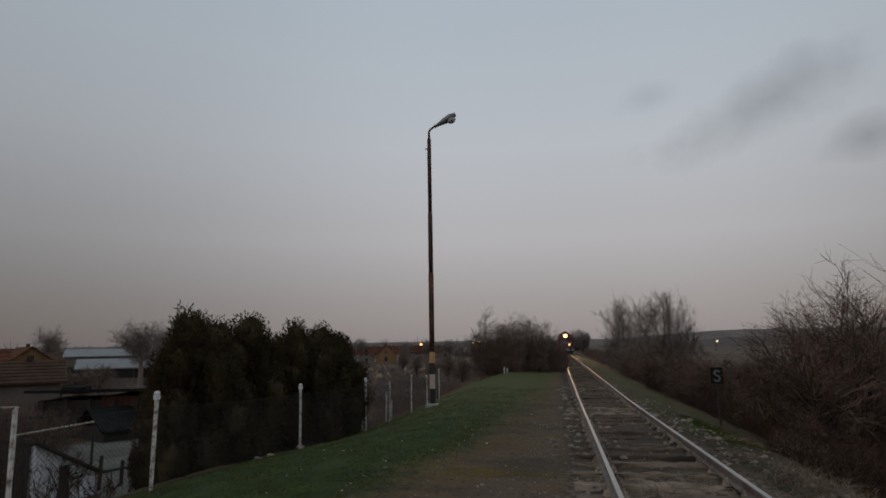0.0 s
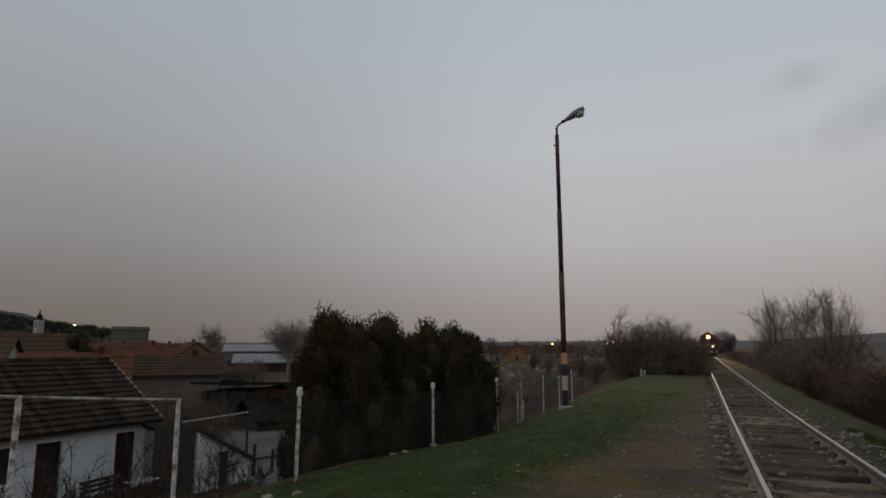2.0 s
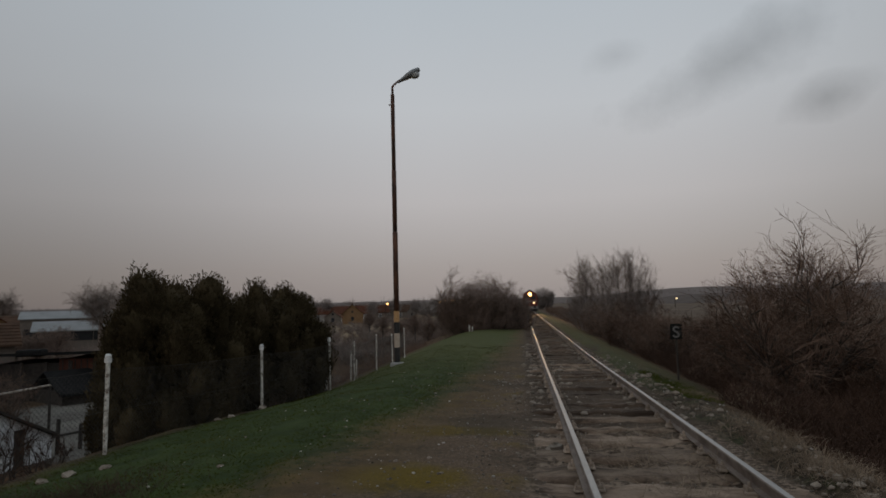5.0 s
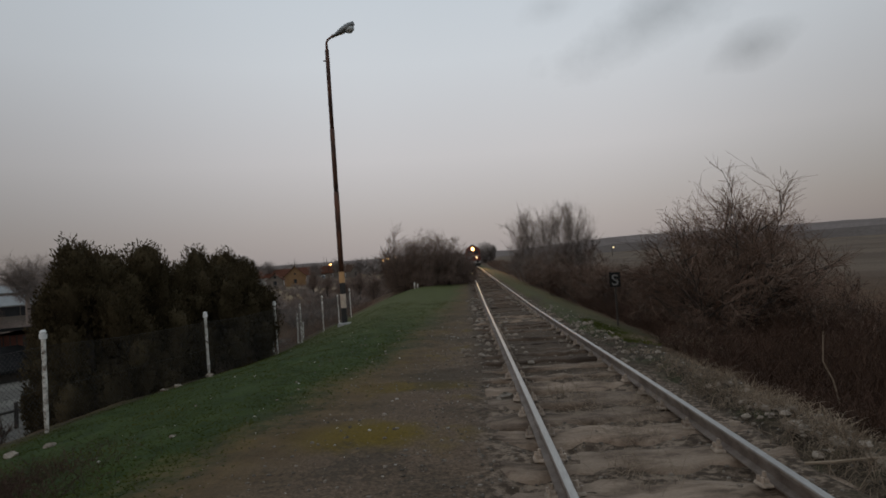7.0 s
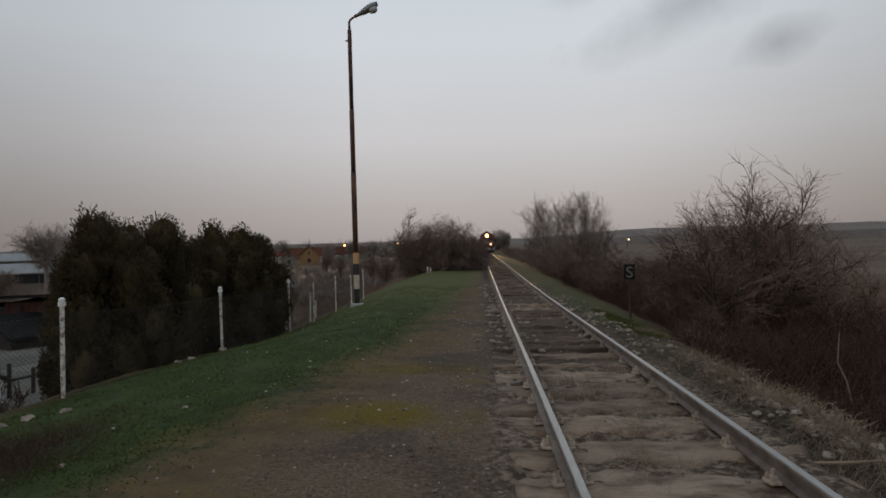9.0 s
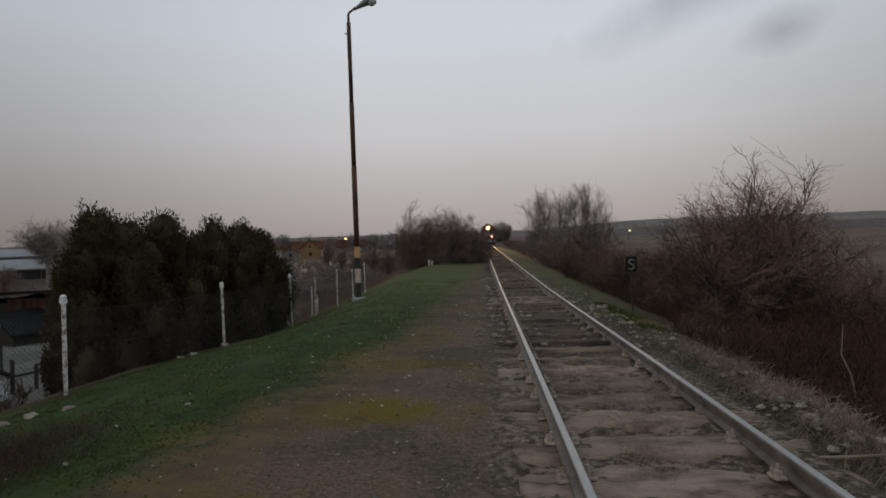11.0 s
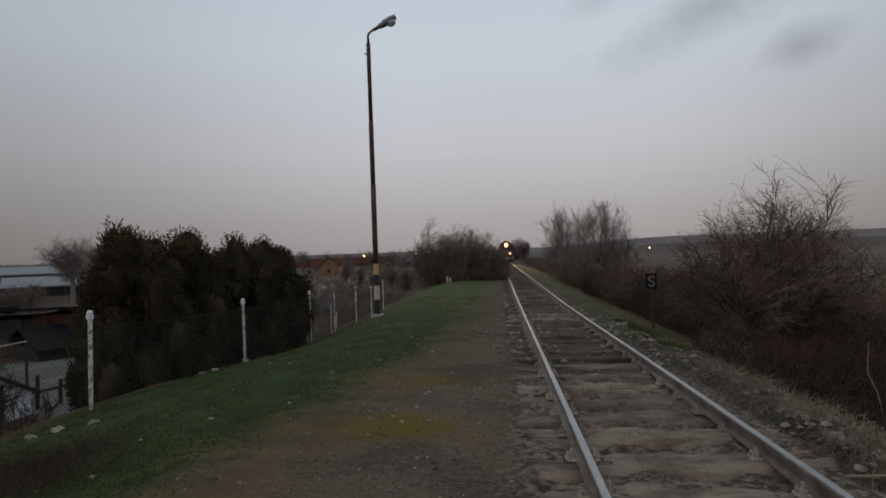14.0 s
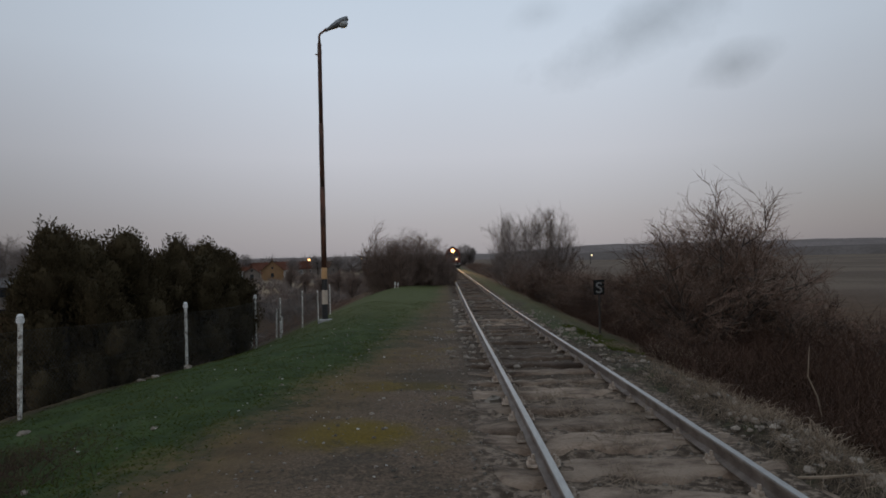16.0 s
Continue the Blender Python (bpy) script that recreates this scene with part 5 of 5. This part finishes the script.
part("spire", Shape().tube([(0, 0, 18.2), (0, 0, 19.2), (0, 0, 20.0), (0, 0, 21.0), (0, 0, 23)], [1.7, 1.1, 1.25, 0.5, 0.1], 8), FELT, ch)


def far_tree(az, rr, h, w, seed, label, mat=TWIG_GREY, base=-3.4):
    r = random.Random(seed)
    q = polar(az, rr)
    ob = thing("bare_tree", label, "tree", "far trees", at=pose(q.x, q.y, base))
    wood, tw = Shape(), Shape()
    wood.tube([(0, 0, -0.2), (0, 0, h * 0.3), (0, 0, h * 0.6)], [h * 0.035, h * 0.028, h * 0.012], 6)
    for _ in range(16):
        a = r.uniform(0, 6.283)
        z0 = h * r.uniform(0.18, 0.5)
        d = Vector((math.cos(a) * w / h * r.uniform(0.3, 1.2), math.sin(a) * w / h * r.uniform(0.3, 1.2), 0.9))
        grow(wood, tw, (0, 0, z0), d, h * 0.36, h * 0.008, 1, r, 3, (0, 14, 9), 0.6, 0.03)
    part("trunk", wood, BARK if mat is not TWIG_GREY else TWIG_GREY, ob)
    part("crown", tw, mat, ob)
    return ob


far_tree(-41.7, 190, 12.6, 8, 201, "round bare tree beyond the village")
far_tree(-35.3, 92, 9.8, 5, 202, "bare tree with spreading branches beyond the cypresses")
far_tree(-33.6, 98, 9.2, 5, 203, "bare tree with spreading branches beyond the cypresses")
q = polar(2.1, 250)
bare_shrub("bare_tree", "round bare tree behind the locomotive", "tree", (q.x, q.y, -1.2), 18, 9.2, 4.2, 204, (9, 8, 6), 0.2, FAR_WOOD, 0.03, 0.5, "far trees", 0.8, 0.3, 1.6, 2.8)
for i, (az, rr, h) in enumerate(((-39.5, 60, 4.2), (-38.2, 66, 4.6), (-40.8, 70, 4.3), (-46.5, 40, 2.7), (-44.8, 42, 2.9), (-43.5, 40, 2.6), (-9.5, 75, 4.6), (-8.3, 70, 4.4), (-12.4, 95, 4.2), (-10.9, 85, 4.0), (-13.6, 110, 5.0), (-20.5, 110, 4.6), (-55, 180, 8), (-57, 150, 8))):
    far_tree(az, rr, h, 3, 220 + i, "bare brown tree among the gardens", TWIG_SOFT)
for i, (az, rr, h) in enumerate(((-18.6, 210, 8.5), (-17.3, 235, 9.2), (-13.4, 190, 7.6), (-11.2, 215, 8.4), (-9.4, 230, 8.8))):
    far_tree(az, rr, h, 5, 260 + i, "bare tree behind the far houses, coloured pale for haze", FAR_WOOD)
q = polar(-51.3, 62)
cypress(q.x, q.y, -3.4, 1.35, 7.2, 300, 30)


# far woods and scrub, too many to count
def clumps(count, place, seed, mat, name, label, twigs=46, thick=0.02):
    """Rounded bare crowns made of thin pointed twigs that spread from a foot."""
    r = random.Random(seed)
    s = Shape()
    for _ in range(count):
        c, size = place(r)
        c = Vector(c)
        wide, tall = size * r.uniform(0.6, 1.1), size * r.uniform(0.9, 1.5)
        for _ in range(twigs):
            a, b = r.uniform(0, 6.283), math.acos(r.uniform(-0.5, 1))
            k = r.uniform(0.45, 1.0)
            tip = c + Vector((math.cos(a) * math.sin(b) * wide * k, math.sin(a) * math.sin(b) * wide * k, tall * (0.5 + 0.5 * math.cos(b) * k)))
            foot = c + Vector((math.cos(a) * wide * 0.15, math.sin(a) * wide * 0.15, tall * r.uniform(0.0, 0.5)))
            d = tip - foot
            side = d.cross(Vector((r.gauss(0, 1), r.gauss(0, 1), r.gauss(0, 1)))).normalized() * size * thick
            s.add([tuple(foot - side), tuple(foot + side), tuple(tip)], [(0, 1, 2)])
    return lone(name, s, mat, label, "scrub", kind="stuff")


def gardens(r):
    az, rr = r.uniform(-60, -5), 55 + 190 * r.random() ** 1.3
    q = polar(az, rr)
    return (q.x, q.y, -3.4), r.uniform(0.8, 2.0)


clumps(1700, gardens, 401, TWIG_GREY, "garden_scrub", "brown bare shrubs and gardens round the village", 60, 0.022)


def near_gardens(r):
    q = polar(r.uniform(-53, -35.5), r.uniform(47, 53.5))
    return (q.x, q.y, -3.4), r.uniform(1.2, 2.1)


clumps(420, near_gardens, 405, TWIG_SOFT, "garden_hedge", "bare brown hedges in front of the village", 80, 0.016)


def meadow(r):
    q = polar(r.uniform(-19, -7), 60 + 70 * r.random())
    return (q.x, q.y, -3.4), r.uniform(0.5, 1.2)


clumps(260, meadow, 406, TWIG_SOFT, "meadow_scrub", "low pale brown scrub on the meadow", 70, 0.016)


def horizon_left(r):
    q = polar(r.uniform(-62, 0), r.uniform(260, 520))
    return (q.x, q.y, -3.4), r.uniform(4.0, 8.0)


clumps(1300, horizon_left, 402, FAR_WOOD, "far_woods", "far line of bare woods in haze-paled colour", 60, 0.045)


def line_scrub(r):
    y = r.uniform(50, 190)
    side = r.random() < 0.6
    x = (4.6 + abs(r.gauss(0, 3)) + 0.01 * y) if side else (-1.0 - abs(r.gauss(0, 3)) - 0.5)
    return (x, y, ground_z(x, y) if side else -0.4), r.uniform(0.7, 1.5) if side else r.uniform(1.0, 2.0)


clumps(520, line_scrub, 403, TWIG, "trackside_scrub", "bare brown scrub along both sides of the line")


def hill_wood(r):
    az = r.uniform(-72, -47)
    q = polar(az, r.uniform(880, 1010))
    return (q.x, q.y, lerp(22, 62, smooth(-46, -66, az)) * r.uniform(0.5, 0.9)), r.uniform(5, 9)


clumps(1100, hill_wood, 404, HILL_WOOD, "hill_woods", "bare hazy woods on the hillside", 60, 0.06)


def ridge(name, az0, az1, rr, tops, label, mat):
    s = Shape()
    n = 80
    v, f = [], []
    for i in range(n + 1):
        az = lerp(az0, az1, i / n)
        t = i / n * (len(tops) - 1)
        k = min(len(tops) - 2, int(t))
        top = lerp(tops[k], tops[k + 1], smooth(0, 1, t - k)) * (1 + 0.06 * noise.noise((az * 0.8, 1, 2))) + rr * 0.0006 * noise.noise((az * 4, 3, 2))
        for d, z in ((0, -8), (rr * 0.06, top * 0.8), (rr * 0.13, top), (rr * 0.3, -8)):
            p = polar(az, rr + d, z)
            v.append(tuple(p))
    for i in range(n):
        for k in range(3):
            f.append((i * 4 + k, (i + 1) * 4 + k, (i + 1) * 4 + k + 1, i * 4 + k + 1))
    return lone(name, s.add(v, f), mat, label, "hill", kind="structure", smooth=True)


# HILL ridges have aerial haze mixed into their base colour
ridge("backdrop_hill", -75, -44, 900, (80, 76, 66, 50, 26, 6), "wooded hill beyond the village", HILL_WOOD)
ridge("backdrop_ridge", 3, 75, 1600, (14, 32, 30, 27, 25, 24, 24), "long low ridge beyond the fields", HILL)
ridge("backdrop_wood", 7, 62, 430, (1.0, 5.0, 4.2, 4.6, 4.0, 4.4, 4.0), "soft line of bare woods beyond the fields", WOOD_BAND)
ridge("backdrop_plain", -50, 6, 1500, (10, 14, 15, 14, 15, 16, 14), "flat distance in a haze-tinted colour", HILL)


# ---------------------------------------------------------------- lamps of the village
def far_lamp(az, rr, z, mat, size, base, label):
    q = polar(az, rr)
    ob = thing("street_lamp", label, "street lamp", "far street lamps", at=pose(q.x, q.y, base))
    h = z - base
    part("pole", Shape().tube([(0, 0, -0.2), (0, 0, h), (0.5, 0, h + 0.15)], [0.09, 0.07, 0.05], 6), DARK, ob)
    part("lamp", Shape().lump((0.5, 0, h + 0.05), (size, size, size * 0.7), random.Random(1), 0.0, 5, 8), mat, ob, "small glowing lamp", True)


far_lamp(-12.15, 150, 2.2, STREET_GLOW, 0.3, -3.4, "lit orange street lamp in the village")
for az, z in ((-7.4, 2.6), (-6.9, 3.0), (-6.2, 3.1)):
    far_lamp(az, 210, z, STREET_GLOW, 0.3, -3.4, "lit orange street lamp far behind the thicket")
far_lamp(-29.0, 120, 1.6, COOL_GLOW, 0.25, -3.4, "small lit lamp beyond the cypresses")
far_lamp(-51.9, 300, 11.0, COOL_GLOW, 0.6, -3.4, "lit lamp on the hillside")
far_lamp(13.2, 220, 1.8, COOL_GLOW, 0.35, -1.2, "small lit lamp across the fields")


# ---------------------------------------------------------------- kilometre sign and marker
def whistle_sign():
    q = polar(13.3, 18.2)
    z0 = ground_z(q.x, q.y)
    ob = thing("trackside_sign", "black trackside board with a white letter S", "sign", at=pose(q.x, q.y, z0, 0, 0, -8))
    c = EYE - 18.2 * math.tan(radians(2.8)) - z0
    part("post", Shape().tube([(0, 0.03, -0.2), (0, 0.03, c - 0.2)], 0.03, 8), DARK, ob)
    part("board", Shape().box((-0.15, 0.0, c - 0.21), (0.15, 0.03, c + 0.21), bevel=0.01), SIGN_BLACK, ob)
    cu = bpy.data.curves.new("letter", "FONT")
    cu.body, cu.size, cu.extrude, cu.align_x, cu.offset = "S", 0.43, 0.004, "CENTER", 0.004
    le = new("letter", cu)
    le.data.materials.append(SIGN_WHITE)
    le.parent = ob
    le.matrix_local = pose(0, -0.006, c - 0.155, 90, 0, 0)
    tagged(le, "white painted letter S")


whistle_sign()
q = polar(-4.43, 43.5)
z = ground_z(q.x, q.y)
mk = thing("marker_stone", "pair of short white concrete marker posts", "marker", at=pose(q.x, q.y, z))
for dx, h in ((-0.09, 0.42), (0.11, 0.36)):
    part("post", Shape().box((dx - 0.045, -0.05, -0.1), (dx + 0.045, 0.05, h), bevel=0.02), WHITE_POST, mk)


# ---------------------------------------------------------------- locomotive
LOCO_Y = 124.0


def locomotive():
    ob = thing("locomotive", "dark red diesel locomotive standing on the line", "locomotive", at=pose(TRACK_X, LOCO_Y, sag(LOCO_Y)))
    nose = Shape()
    outline = [(-1.45, 1.1), (1.45, 1.1), (1.45, 2.9), (1.2, 3.6), (0.6, 4.05), (-0.6, 4.05), (-1.2, 3.6), (-1.45, 2.9)]
    nose.prism(outline, 0.6, 14, pose(0, 0, 0))
    body = part("body", nose, LOCO_BODY, ob, "dark red body with a rounded roof")
    front = Shape()
    front.prism([(-1.25, 1.15), (1.25, 1.15), (1.25, 2.6), (1.0, 3.3), (0.45, 3.75), (-0.45, 3.75), (-1.0, 3.3), (-1.25, 2.6)], 0.25, 0.6, pose(0, 0, 0))
    part("nose", front, LOCO_BODY, body)
    for a, b in ((-1.05, -0.25), (0.25, 1.05)):
        part("windscreen", Shape().box((a, 0.2, 2.45), (b, 0.26, 3.1)), PANE, body)
    part("stripe", Shape().box((-1.27, 0.2, 1.95), (1.27, 0.255, 2.2)), LOCO_GREY, body, "grey stripe")
    part("buffer_beam", Shape().box((-1.5, 0.1, 0.62), (1.5, 0.5, 1.08), bevel=0.04), LOCO_GREY, ob)
    part("frame", Shape().box((-1.3, 0.5, 0.55), (1.3, 13.8, 1.1)), LOCO_DARK, ob)
    part("plough", Shape().prism([(-1.35, 0.12), (1.35, 0.12), (1.45, 0.6), (-1.45, 0.6)], 0.3, 0.45, pose(0, 0, 0)), LOCO_DARK, ob)
    part("horn", Shape().box((-0.35, 0.8, 4.05), (0.35, 1.6, 4.3), bevel=0.08), LOCO_DARK, ob)
    for x in (-0.87, 0.87):
        b = part("buffer", Shape().tube([(x, 0.1, 0.95), (x, -0.35, 0.95), (x, -0.36, 0.95), (x, -0.42, 0.95)], [0.1, 0.1, 0.24, 0.24], 12), LOCO_DARK, ob)
    for yy in (2.0, 4.2, 9.8, 12.0):
        for x in (-0.75, 0.75):
            part("wheel", Shape().tube([(x - 0.07, yy, 0.5), (x + 0.07, yy, 0.5)], 0.5, 18), LOCO_DARK, ob)
    for x, zz, r in ((0.02, 3.45, 0.32), (0.72, 1.75, 0.2), (-0.72, 1.75, 0.2)):
        lamp = part("headlamp", Shape().tube([(x, 0.26, zz), (x, 0.12, zz)], [r + 0.06, r + 0.05], 14), LOCO_DARK, ob)
        part("lens", Shape().tube([(x, 0.118, zz), (x, 0.09, zz)], [r, r * 0.8], 14), HEADLIGHT if zz > 3 else SIDE_LAMP if x > 0 else LAMP_BOWL, lamp, "glowing headlamp lens" if x > 0 else "")

    beam = bpy.data.lights.new("headlamp_beam", "SPOT")
    beam.energy, beam.color, beam.spot_size, beam.spot_blend, beam.shadow_soft_size = 16000, (1.0, 0.56, 0.2), radians(28), 0.8, 0.24
    new("headlamp_beam", beam).matrix_world = look((TRACK_X + 0.02, LOCO_Y - 0.1, 3.45 + sag(LOCO_Y)), (TRACK_X - 1.0, 0, 0.5))


locomotive()
